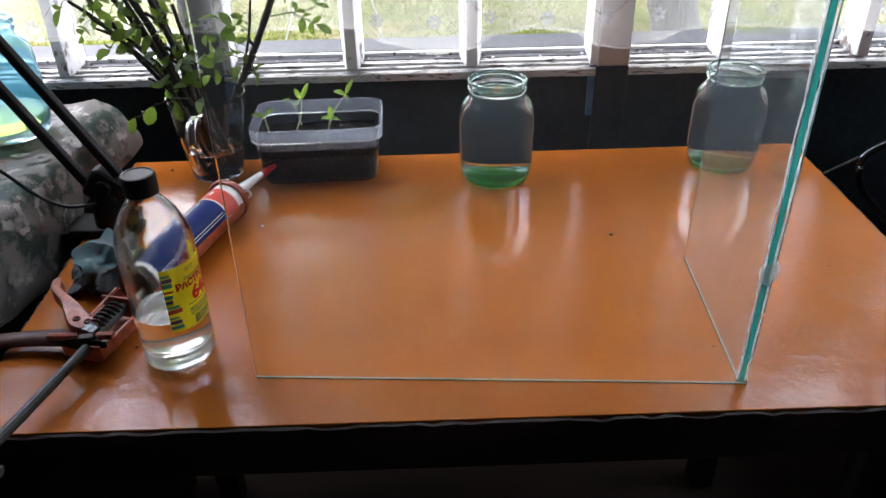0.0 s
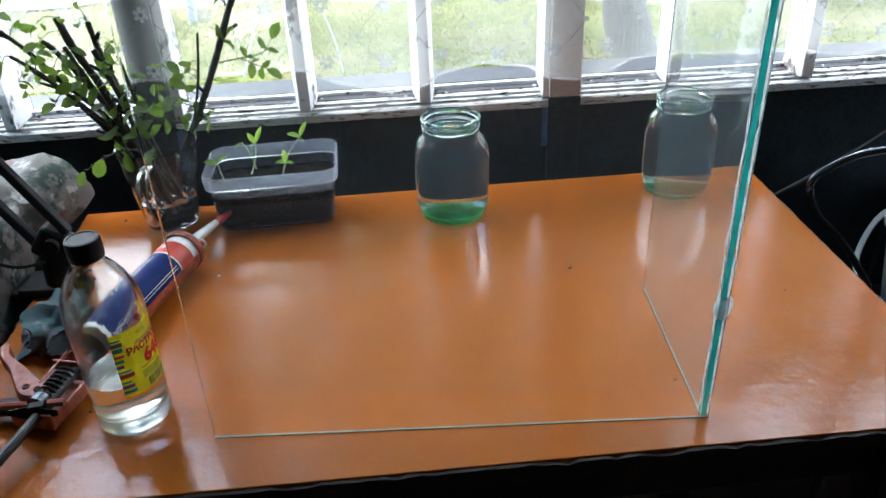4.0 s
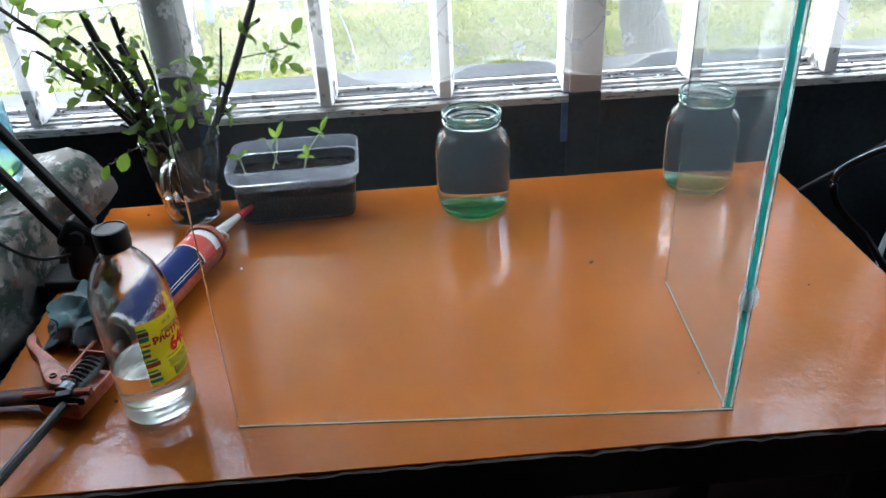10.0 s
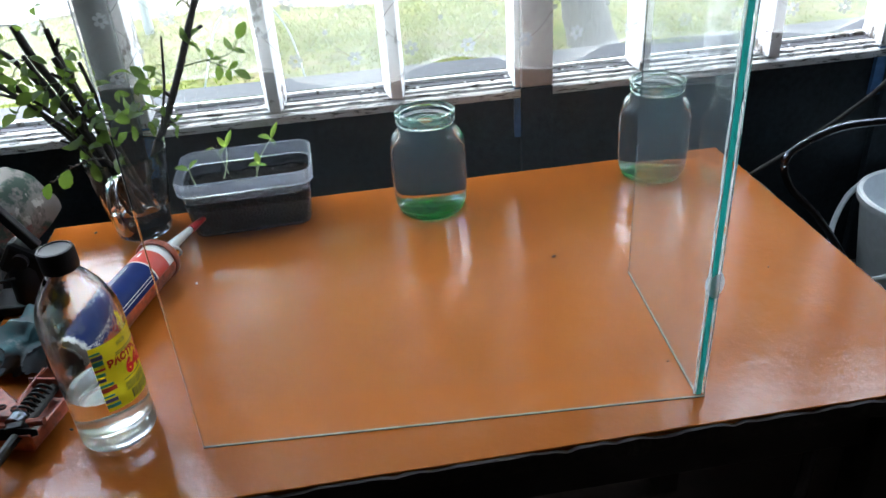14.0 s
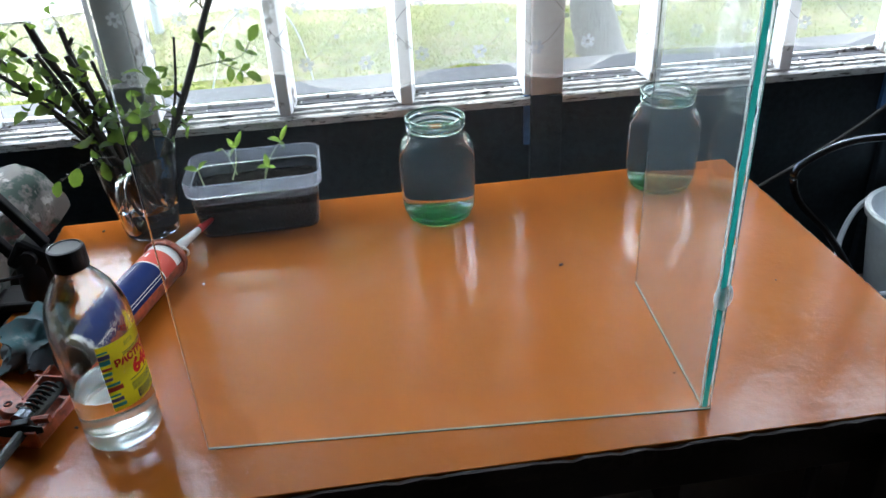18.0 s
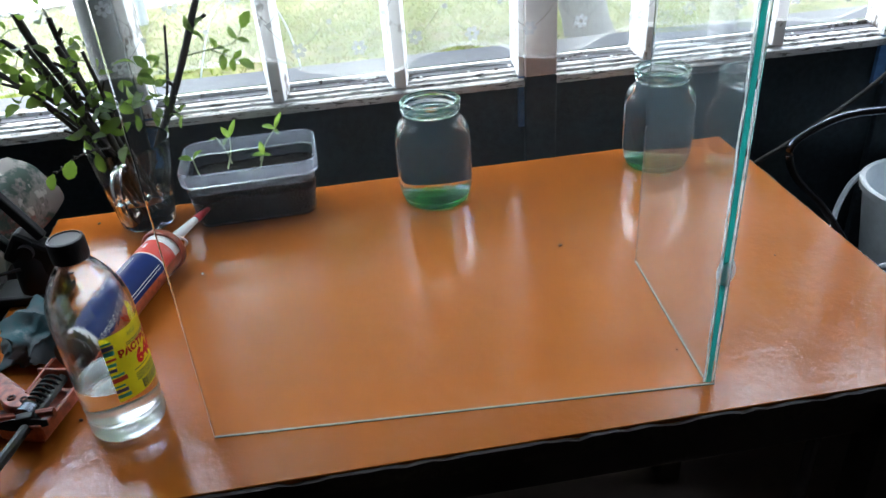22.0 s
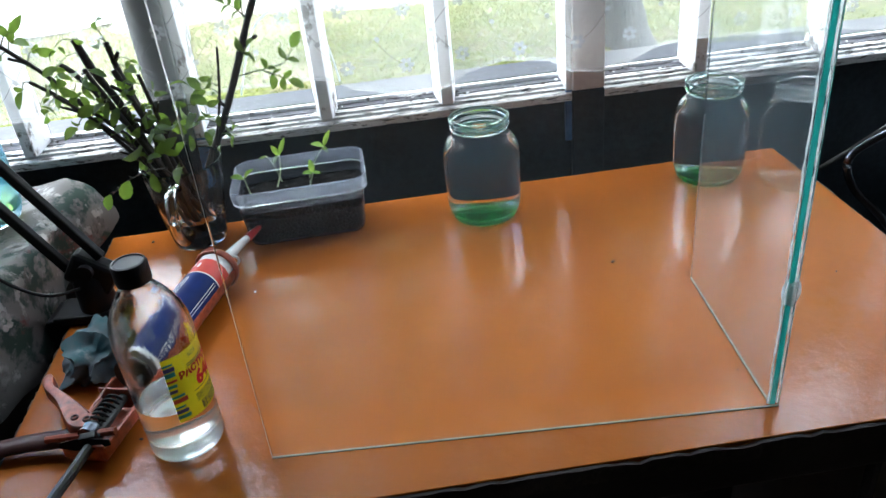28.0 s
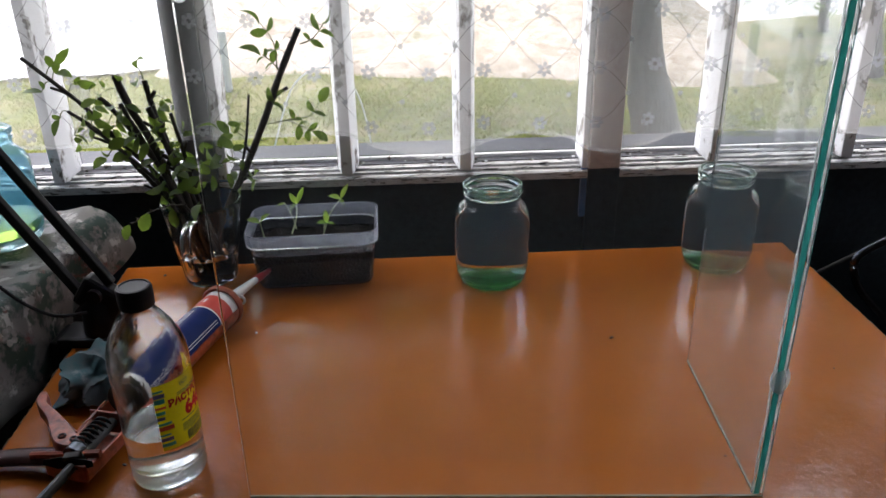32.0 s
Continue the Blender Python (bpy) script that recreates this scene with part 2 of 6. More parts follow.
def peeling(name, paint, wood, amount=0.5, scale=28.0, stretch=(1, 1, 0.6)):
    """Old white paint that flakes off grey wood, with dirt."""
    m, nt, b = nodes_of(name)
    n, l = nt.nodes, nt.links
    co = n.new("ShaderNodeTexCoord")
    mp = n.new("ShaderNodeMapping")
    mp.inputs["Scale"].default_value = stretch
    l.new(co.outputs["Object"], mp.inputs["Vector"])
    a = n.new("ShaderNodeTexNoise")
    a.inputs["Scale"].default_value, a.inputs["Detail"].default_value, a.inputs["Roughness"].default_value = scale, 8, 0.7
    g = n.new("ShaderNodeTexNoise")
    g.inputs["Scale"].default_value, g.inputs["Detail"].default_value = 140.0, 4
    for q in (a, g):
        l.new(mp.outputs["Vector"], q.inputs["Vector"])
    st = n.new("ShaderNodeMapRange")
    st.inputs["From Min"].default_value, st.inputs["From Max"].default_value = amount - 0.03, amount + 0.03
    l.new(a.outputs["Fac"], st.inputs["Value"])
    dirt = n.new("ShaderNodeMixRGB")
    dirt.inputs["Color1"].default_value, dirt.inputs["Color2"].default_value = (*wood, 1), tuple(0.35 * c for c in wood) + (1,)
    l.new(g.outputs["Fac"], dirt.inputs["Fac"])
    mx = n.new("ShaderNodeMixRGB")
    mx.inputs["Color2"].default_value = (*paint, 1)
    l.new(dirt.outputs["Color"], mx.inputs["Color1"])
    l.new(st.outputs["Result"], mx.inputs["Fac"])
    l.new(mx.outputs["Color"], b.inputs["Base Color"])
    b.inputs["Roughness"].default_value = 0.5
    bp = n.new("ShaderNodeBump")
    bp.inputs["Strength"].default_value, bp.inputs["Distance"].default_value = 0.5, 0.002
    l.new(st.outputs["Result"], bp.inputs["Height"])
    l.new(bp.outputs["Normal"], b.inputs["Normal"])
    return m


def printed(name, base, inks, scale=9.0, rough=0.45, spec=0.5):
    """A ground colour overlaid with soft patches: a print of blurred flowers, grass, soil, cloth."""
    m, nt, b = nodes_of(name)
    n, l = nt.nodes, nt.links
    co = n.new("ShaderNodeTexCoord")
    last = None
    for k, (ink, sc, lo, hi) in enumerate(inks):
        t = n.new("ShaderNodeTexNoise")
        t.noise_dimensions = "4D"
        t.inputs["W"].default_value = 3.7 * k
        t.inputs["Scale"].default_value, t.inputs["Detail"].default_value, t.inputs["Roughness"].default_value = sc * scale, 5, 0.65
        l.new(co.outputs["Object"], t.inputs["Vector"])
        mr = n.new("ShaderNodeMapRange")
        mr.inputs["From Min"].default_value, mr.inputs["From Max"].default_value = lo, hi
        l.new(t.outputs["Fac"], mr.inputs["Value"])
        mx = n.new("ShaderNodeMixRGB")
        if last is None:
            mx.inputs["Color1"].default_value = (*base, 1)
        else:
            l.new(last, mx.inputs["Color1"])
        mx.inputs["Color2"].default_value = (*ink, 1)
        l.new(mr.outputs["Result"], mx.inputs["Fac"])
        last = mx.outputs["Color"]
    l.new(last, b.inputs["Base Color"])
    b.inputs["Roughness"].default_value, b.inputs["Specular IOR Level"].default_value = rough, spec
    return m


M_LACQUER = lacquer("orange_lacquer")
M_CHIPPED = surf("chipped_dark_edge", (0.035, 0.025, 0.02), 0.7, var=0.6, scale=25, fine=150, bump=0.6)
M_DARKWOOD = surf("dark_wood", (0.02, 0.013, 0.010), 0.6, var=0.4, stretch=(1, 8, 8))
M_FLOOR = surf("dark_floor_boards", (0.05, 0.03, 0.02), 0.55, var=0.4, scale=3, stretch=(1, 6, 1))
M_ROOM = surf("dull_room_wall", (0.16, 0.145, 0.125), 0.8, var=0.2, scale=2)
M_BLACKWALL = surf("black_wall_paint", (0.018, 0.027, 0.035), 0.6, var=0.5, scale=14, fine=90, bump=0.25, spec=0.25)
M_FRAME = peeling("flaking_white_paint", (0.82, 0.83, 0.85), (0.22, 0.19, 0.16), 0.425)
M_SILL = peeling("worn_sill_paint", (0.60, 0.61, 0.62), (0.12, 0.115, 0.11), 0.445, 90.0, (0.4, 1.5, 2.5))
M_POST = surf("brown_grey_paint", (0.52, 0.46, 0.43), 0.5, var=0.2, scale=12, fine=100)
M_POSTDARK = surf("grey_post_paint", (0.085, 0.10, 0.10), 0.5, var=0.3, scale=9, fine=90)
M_OUTSILL = surf("grey_tin_ledge", (0.080, 0.081, 0.098), 0.6, var=0.25, scale=10, fine=60)
M_BLUEGLOW = surf("blue_glow_strip", (0.06, 0.16, 0.36), 0.5, var=0.4, scale=30)
M_WINGLASS = clear("window_glass", (0.97, 1.0, 0.99), 1.1, 0.0)
M_PANE = cloudy("clear_float_glass", (0.975, 0.995, 0.985), 1.5, 0.0, (0.80, 0.86, 0.88), 0.005)
# a small share of pale blue haze mixed into the sheet
M_HAZYPANE = cloudy("hazy_float_glass", (0.965, 0.99, 0.985), 1.5, 0.0, (0.62, 0.82, 0.92), 0.028)
M_JARGLASS = cloudy("greenish_jar_glass_with_water", (0.93, 0.975, 0.975), 1.36, 0.0, (0.20, 0.46, 0.58), 0.05)
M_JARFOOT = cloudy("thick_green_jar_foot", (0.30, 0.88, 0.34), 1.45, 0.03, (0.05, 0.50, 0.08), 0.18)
M_RIM = thin_glass("jar_rim_glass", (0.80, 0.92, 0.87))
M_BLUEGLASS = cloudy("bluish_jar_glass", (0.70, 0.90, 0.96), 1.15, 0.0, (0.22, 0.60, 0.74), 0.22)
M_CLEARGLASS = clear("clear_bottle_glass", (0.985, 0.995, 0.985), 1.42, 0.0, 0.05, 30)
# whitish haze in this glass imitates light gathered in the bottle's base
M_THICKFOOT = cloudy("thick_bottle_foot", (0.96, 0.99, 0.97), 1.25, 0.1, (0.80, 0.90, 0.84), 0.20, 0.7)
M_MUGGLASS = clear("heavy_mug_glass", (0.985, 1.0, 0.995), 1.38, 0.0, 0.10, 25)
M_YELLOWWATER = clear("yellow_green_liquid", (0.90, 0.84, 0.16), 1.33, 0.0)
M_SILICONE = cloudy("silicone_bead", (0.95, 0.97, 0.98), 1.2, 0.3, (0.70, 0.76, 0.76), 0.45)
M_CURTAIN = thin_sheet("sheer_curtain", (0.90, 0.90, 0.88), 0.235, 0.6)
M_HEM = thin_sheet("doubled_net_hem", (0.90, 0.90, 0.88), 0.22, 0.6)
M_MOTIF = thin_sheet("woven_curtain_flower", (0.50, 0.52, 0.54), 0.55)
M_VINE = thin_sheet("fine_woven_thread", (0.55, 0.56, 0.58), 0.35)
M_FOLD = thin_sheet("doubled_net_fold", (0.62, 0.64, 0.66), 0.34)
M_BLACKPLASTIC = surf("black_plastic", (0.006, 0.006, 0.007), 0.45, var=0.2, bump=0.1, spec=0.2)
M_CAP = surf("shiny_black_cap", (0.004, 0.004, 0.005), 0.42, var=0.1, bump=0, spec=0.22)
M_RUBBER = surf("black_neoprene", (0.006, 0.006, 0.007), 0.85, var=0.3, fine=300, bump=0.4, spec=0.2)
M_CABLE = surf("dull_black_cable", (0.012, 0.012, 0.013), 0.7, var=0.2, spec=0.3)
M_GUN = surf("orange_red_enamel", (0.27, 0.056, 0.026), 0.30, var=0.7, scale=30, fine=120)
M_GUNDARK = surf("dark_red_enamel", (0.050, 0.014, 0.012), 0.5, var=0.4, scale=30)
M_STEEL = surf("grey_steel", (0.050, 0.055, 0.053), 0.55, 0.3, var=0.3, scale=40, fine=200)
M_CHROME = surf("worn_chrome", (0.11, 0.12, 0.14), 0.22, 1.0, var=0.15)
M_BLUEPRINT = surf("blue_tube_print", (0.006, 0.019, 0.105), 0.35, var=0.15, spec=0.10)
M_REDPRINT = surf("red_tube_print", (0.55, 0.05, 0.035), 0.3, var=0.15)
M_WHITEPLASTIC = surf("white_plastic", (0.75, 0.76, 0.76), 0.35, var=0.06)
M_REDPLASTIC = surf("red_plastic", (0.50, 0.025, 0.03), 0.35, var=0.15)
M_LABEL = cloudy("yellow_label_paper", (0.9, 0.75, 0.05), 1.2, 0.3, (0.93, 0.78, 0.02), 0.97, 0.62)
M_INKRED = surf("red_ink", (0.42, 0.015, 0.01), 0.5, var=0.05, bump=0, spec=0.1)
M_INKBLACK = surf("black_ink", (0.02, 0.02, 0.02), 0.4, var=0.05, bump=0)
M_INKWHITE = surf("white_ink", (0.8, 0.8, 0.8), 0.4, var=0.05, bump=0)
M_INKTEAL = surf("teal_ink", (0.03, 0.30, 0.33), 0.4, var=0.2, bump=0)
M_INKBLUE = surf("violet_blue_ink", (0.08, 0.07, 0.26), 0.4, var=0.2, bump=0)
M_RAG = printed("grey_teal_rag", (0.105, 0.125, 0.135), [((0.060, 0.125, 0.140), 1.3, 0.50, 0.62), ((0.22, 0.24, 0.25), 2.2, 0.58, 0.68)], 14.0, 0.95, 0.1)
M_TUB = cloudy("milky_polypropylene", (0.92, 0.95, 0.98), 1.2, 0.15, (0.52, 0.57, 0.70), 0.06)
M_TUBRIM = cloudy("milky_polypropylene_rim", (0.92, 0.95, 0.98), 1.2, 0.25, (0.62, 0.68, 0.82), 0.22)
M_SOIL = surf("damp_potting_soil", (0.009, 0.0075, 0.007), 0.95, var=0.8, scale=60, fine=240, bump=1.0, depth=0.004, spec=0.1)
M_STEM = surf("rose_bark", (0.026, 0.022, 0.018), 0.6, var=0.5, scale=50, fine=200, bump=0.5)
M_TWIG = surf("green_twig", (0.10, 0.13, 0.05), 0.55, var=0.3, scale=50)
M_LEAF = leafy("rose_leaf", (0.030, 0.072, 0.024), (0.19, 0.30, 0.04))
M_SPROUT = leafy("seedling_leaf", (0.16, 0.36, 0.05), (0.45, 0.65, 0.10))
M_SPROUTSTEM = surf("pale_seedling_stem", (0.42, 0.50, 0.28), 0.5, var=0.2, scale=60)
M_OILCLOTH = printed("floral_oilcloth", (0.34, 0.32, 0.305), [((0.07, 0.12, 0.10), 2.0, 0.49, 0.56), ((0.30, 0.12, 0.11), 1.5, 0.58, 0.63), ((0.70, 0.68, 0.66), 3.5, 0.57, 0.62)])
M_BUCKET = surf("pale_blue_grey_plastic", (0.74, 0.80, 0.85), 0.4, var=0.1)
M_SEAT = surf("black_seat_vinyl", (0.01, 0.01, 0.011), 0.5, var=0.2)
M_GRASS = printed("yard_grass_ground", (0.205, 0.215, 0.070), [((0.100, 0.125, 0.028), 2.1, 0.44, 0.62), ((0.40, 0.32, 0.20), 1.3, 0.48, 0.64), ((0.31, 0.32, 0.11), 14.0, 0.46, 0.62), ((0.060, 0.075, 0.020), 22.0, 0.54, 0.66)], 1.0, 1.0, 0.02)
M_BLADE = leafy("grass_tufts", (0.185, 0.220, 0.045), (0.30, 0.35, 0.060), 1.0)
M_STRAW = leafy("dry_grass", (0.27, 0.24, 0.10), (0.34, 0.30, 0.12), 1.0)
M_SAND = printed("pale_sandy_soil", (0.68, 0.56, 0.45), [((0.50, 0.40, 0.29), 2.6, 0.46, 0.62), ((0.30, 0.29, 0.16), 1.4, 0.57, 0.70), ((0.80, 0.70, 0.60), 7.0, 0.48, 0.62), ((0.30, 0.24, 0.17), 12.0, 0.58, 0.68)], 1.0, 1.0, 0.05)
# near-white ground colour stands in for overexposed glare beyond the lawn
M_PALE = surf("glare_white_ground", (0.80, 0.79, 0.75), 0.9, var=0.08, scale=0.5, fine=4)
M_BARK = surf("grey_bark", (0.15, 0.14, 0.125), 0.9, var=0.5, scale=6, fine=40, bump=1.0, depth=0.02, stretch=(1, 1, 0.25))
M_CROWN = leafy("tree_leaves", (0.11, 0.19, 0.06), (0.34, 0.48, 0.14))


def edge_glass(name):
    """Cut glass edge: the light that runs inside the sheet comes out green."""
    m, nt, b = nodes_of(name)
    n, l = nt.nodes, nt.links
    t = n.new("ShaderNodeBsdfTranslucent")
    t.inputs["Color"].default_value = (0.11, 0.48, 0.44, 1)
    b.inputs["Base Color"].default_value = (0.03, 0.26, 0.22, 1)
    b.inputs["Roughness"].default_value = 0.15
    no = n.new("ShaderNodeTexNoise")
    no.inputs["Scale"].default_value = 14.0
    mr = n.new("ShaderNodeMapRange")
    mr.inputs["To Min"].default_value, mr.inputs["To Max"].default_value = 0.6, 0.95
    l.new(no.outputs["Fac"], mr.inputs["Value"])
    mx = n.new("ShaderNodeMixShader")
    l.new(mr.outputs["Result"], mx.inputs["Fac"])
    l.new(b.outputs[0], mx.inputs[1])
    l.new(t.outputs[0], mx.inputs[2])
    l.new(mx.outputs[0], n["Material Output"].inputs["Surface"])
    return m


M_EDGE = edge_glass("green_glass_edge")
M_EDGEPALE = cloudy("pale_ground_edge", (0.9, 0.95, 0.93), 1.3, 0.3, (0.74, 0.78, 0.74), 0.7, 0.5)
M_EDGEDULL = surf("dull_glass_edge", (0.24, 0.25, 0.17), 0.4, var=0.3, scale=30, spec=0.2)


# ---- mesh helpers ----
def mesh_ob(name, bm, material, smooth=False):
    me = bpy.data.meshes.new(name)
    bm.normal_update()
    bm.to_mesh(me)
    bm.free()
    if smooth:
        me.shade_smooth()
        me.set_sharp_from_angle(angle=radians(40))
    me.materials.append(material)
    return new(name, me)


def part(name, bm, material, parent, label="", smooth=False):
    ob = mesh_ob(name, bm, material, smooth)
    ob.parent = parent
    if label:
        ob["label"] = label
    return ob


def thing(name, label, category, m=None, group="", kind=""):
    e = new(name)
    e.empty_display_size = 0.02
    if m is not None:
        e.matrix_basis = m
    return tagged(e, label, category, group, kind)


def box(sx, sy, sz, m=None, bevel=0.0, seg=2, bm=None):
    """A box of that size, centred on m's origin."""
    own = bmesh.new()
    bmesh.ops.create_cube(own, size=1.0, matrix=Matrix.Diagonal((sx, sy, sz, 1)))
    if bevel:
        bmesh.ops.bevel(own, geom=own.edges[:], offset=bevel, segments=seg, profile=0.5, affect="EDGES")
    if m is not None:
        bmesh.ops.transform(own, matrix=m, verts=own.verts)
    if bm is None:
        return own
    me = bpy.data.meshes.new("tmp")
    own.to_mesh(me)
    own.free()
    bm.from_mesh(me)
    bpy.data.meshes.remove(me)
    return bm


def prism(corners, z0, z1, bevel=0.0):
    """An upright block over a polygon of (x, y) corners."""
    bm = bmesh.new()
    low = [bm.verts.new((x, y, z0)) for x, y in corners]
    top = [bm.verts.new((x, y, z1)) for x, y in corners]
    bm.faces.new(list(reversed(low)))
    bm.faces.new(top)
    for i in range(len(corners)):
        j = (i + 1) % len(corners)
        bm.faces.new((low[i], low[j], top[j], top[i]))
    if bevel:
        bmesh.ops.bevel(bm, geom=bm.edges[:], offset=bevel, segments=2, profile=0.5, affect="EDGES")
    return bm


def extrude_x(profile, x0, x1):
    """A moulding: a (y, z) profile run along x."""
    bm = bmesh.new()
    a = [bm.verts.new((x0, y, z)) for y, z in profile]
    b = [bm.verts.new((x1, y, z)) for y, z in profile]
    n = len(profile)
    for i in range(n):
        j = (i + 1) % n
        bm.faces.new((a[i], b[i], b[j], a[j]))
    bm.faces.new(a)
    bm.faces.new(list(reversed(b)))
    bmesh.ops.recalc_face_normals(bm, faces=bm.faces[:])
    return bm


def lathe(profile, n=48, cap_start=True, cap_end=True, wobble=None):
    """A solid of revolution round z from (r, z) pairs; ends at r = 0 close to a point."""
    bm = bmesh.new()
    rings = []
    for r, z in profile:
        if r < 1e-6:
            rings.append([bm.verts.new((0, 0, z))])
        else:
            rings.append([bm.verts.new((r * (1 + (wobble(i / n, z) if wobble else 0)) * math.cos(2 * math.pi * i / n), r * (1 + (wobble(i / n, z) if wobble else 0)) * math.sin(2 * math.pi * i / n), z)) for i in range(n)])
    for a, b in zip(rings, rings[1:]):
        for i in range(n):
            j = (i + 1) % n
            if len(a) == 1 and len(b) == 1:
                continue
            if len(a) == 1:
                bm.faces.new((a[0], b[j], b[i]))
            elif len(b) == 1:
                bm.faces.new((a[i], a[j], b[0]))
            else:
                bm.faces.new((a[i], a[j], b[j], b[i]))
    if cap_start and len(rings[0]) > 1:
        bm.faces.new(list(reversed(rings[0])))
    if cap_end and len(rings[-1]) > 1:
        bm.faces.new(rings[-1])
    bmesh.ops.recalc_face_normals(bm, faces=bm.faces[:])
    return bm


def smooth_path(points, steps=6):
    pts = [Vector(p) for p in points]
    if len(pts) < 3:
        return pts
    out = []
    for i in range(len(pts) - 1):
        p0, p1, p2, p3 = pts[max(i - 1, 0)], pts[i], pts[i + 1], pts[min(i + 2, len(pts) - 1)]
        for k in range(steps):
            t = k / steps
            out.append(0.5 * ((2 * p1) + (p2 - p0) * t + (2 * p0 - 5 * p1 + 4 * p2 - p3) * t * t + (3 * p1 - p0 - 3 * p2 + p3) * t ** 3))
    out.append(pts[-1])
    return out


def tube(points, r0, r1=None, n=8, bm=None, knobs=0.0, rng=None, flat=1.0):
    """A round bar along a line of points, from radius r0 to r1."""
    bm = bm or bmesh.new()
    r1 = r0 if r1 is None else r1
    pts = [Vector(p) for p in points]
    rings = []
    up = Vector((0, 0, 1))
    for i, p in enumerate(pts):
        d = (pts[min(i + 1, len(pts) - 1)] - pts[max(i - 1, 0)]).normalized()
        s = d.cross(up)
        if s.length < 1e-3:
            s = d.cross(Vector((1, 0, 0)))
        s.normalize()
        q = s.cross(d)
        r = r0 + (r1 - r0) * i / max(1, len(pts) - 1)
        if knobs and rng:
            r *= 1 + rng.uniform(-knobs, knobs)
        rings.append([bm.verts.new(p + r * (math.cos(2 * math.pi * k / n) * s + flat * math.sin(2 * math.pi * k / n) * q)) for k in range(n)])
    for a, b in zip(rings, rings[1:]):
        for k in range(n):
            j = (k + 1) % n
            bm.faces.new((a[k], a[j], b[j], b[k]))
    bm.faces.new(list(reversed(rings[0])))
    bm.faces.new(rings[-1])
    return bm


def strip_sheet(nx, ny, f, thick=0.0):
    """A sheet from f(u, v) with u, v in 0..1; with thickness, both sides and a rim."""
    bm = bmesh.new()
    g = [[bm.verts.new(f(i / nx, j / ny)) for i in range(nx + 1)] for j in range(ny + 1)]
    for j in range(ny):
        for i in range(nx):
            bm.faces.new((g[j][i], g[j][i + 1], g[j + 1][i + 1], g[j + 1][i]))
    if thick:
        bmesh.ops.solidify(bm, geom=bm.faces[:], thickness=thick)
    return bm


def letters(text, size, bold=0.0):
    """The built-in font's outlines for a text, as a flat bmesh centred on the origin in x, standing in x and y."""
    cu = bpy.data.curves.new("letters", "FONT")
    cu.body, cu.size, cu.align_x, cu.offset, cu.resolution_u = text, size, "LEFT", bold, 3
    ob = bpy.data.objects.new("letters", cu)
    scene.collection.objects.link(ob)
    bpy.context.view_layer.update()
    me = bpy.data.meshes.new_from_object(ob.evaluated_get(bpy.context.evaluated_depsgraph_get()))
    bm = bmesh.new()
    bm.from_mesh(me)
    bpy.data.objects.remove(ob)
    bpy.data.curves.remove(cu)
    bpy.data.meshes.remove(me)
    bmesh.ops.subdivide_edges(bm, edges=[e for e in bm.edges if e.calc_length() > size * 0.3], cuts=2)
    return bm


# ---- the room: floor, walls, ceiling ----
TURN = math.atan(0.07)
WALL = Matrix.Translation((0, 1.15, 0)) @ Matrix.Rotation(TURN, 4, "Z")


def structure(name, bm, material, label, category, m=None, smooth=False):
    ob = mesh_ob(name, bm, material, smooth)
    if m is not None:
        ob.matrix_basis = m
    return tagged(ob, label, category, kind="structure")


structure("floor", box(5.2, 4.4, 0.1, pose(0, -0.85, -0.05)), M_FLOOR, "dark brown painted board floor", "floor")
structure("ceiling", box(5.2, 4.6, 0.1, pose(0, -0.75, 2.55)), M_ROOM, "dull plain plaster ceiling", "ceiling")
structure("wall_south", box(5.2, 0.1, 2.5, pose(0, -3.0, 1.25)), M_ROOM, "dull plain plaster wall", "wall")
structure("wall_west", box(0.1, 4.5, 2.5, pose(-2.55, -0.75, 1.25)), M_ROOM, "dull plain plaster wall", "wall")
structure("wall_east", box(0.1, 4.7, 2.5, pose(2.55, -0.65, 1.25)), M_ROOM, "dull plain plaster wall", "wall")
U0, U1 = -1.30, 1.40
wall = structure("wall_north", box(5.4, 0.16, 0.856, pose(0, 0.092, 0.428)), M_BLACKWALL, "black painted wall below the window sill", "wall", WALL)
part("side_wall", box(1.4, 0.16, 1.7, pose(U0 - 0.70, 0.092, 1.71)), M_BLACKWALL, wall)
part("side_wall", box(1.28, 0.16, 1.7, pose(U1 + 0.64, 0.092, 1.71)), M_BLACKWALL, wall)
part("top_wall", box(U1 - U0, 0.16, 0.5, pose((U0 + U1) / 2, 0.092, 2.31)), M_BLACKWALL, wall)

# ---- the window: mouldings, mullions, posts, panes ----
window = thing("window_1", "wide old casement window with flaking white paint", "window", WALL, kind="structure")
rng = random.Random(4)
SILL = [(0.0, 0.847), (0.0, 0.859), (0.003, 0.8615), (0.009, 0.8625), (0.010, 0.8665), (0.017, 0.8675), (0.018, 0.8715), (0.030, 0.8730), (0.030, 0.858), (0.0115, 0.857), (0.0115, 0.847)]
part("window_sill", extrude_x(SILL, U0, U1), M_SILL, window, "stepped sill of dirty flaking white paint")
part("outer_ledge", extrude_x([(0.031, 0.858), (0.031, 0.8742), (0.17, 0.872), (0.175, 0.858)], U0, U1), M_OUTSILL, window, "smooth grey outer ledge")


def mullion(u, wide=0.034, z0=0.868, z1=2.06):
    """A glazing bar that narrows towards the room."""
    a, b = wide / 2, wide * 0.26
    return prism([(u - a, 0.060), (u - a, 0.034), (u - b, 0.003), (u + b, 0.000), (u + a, 0.034), (u + a, 0.060)], z0, z1, 0.0015)


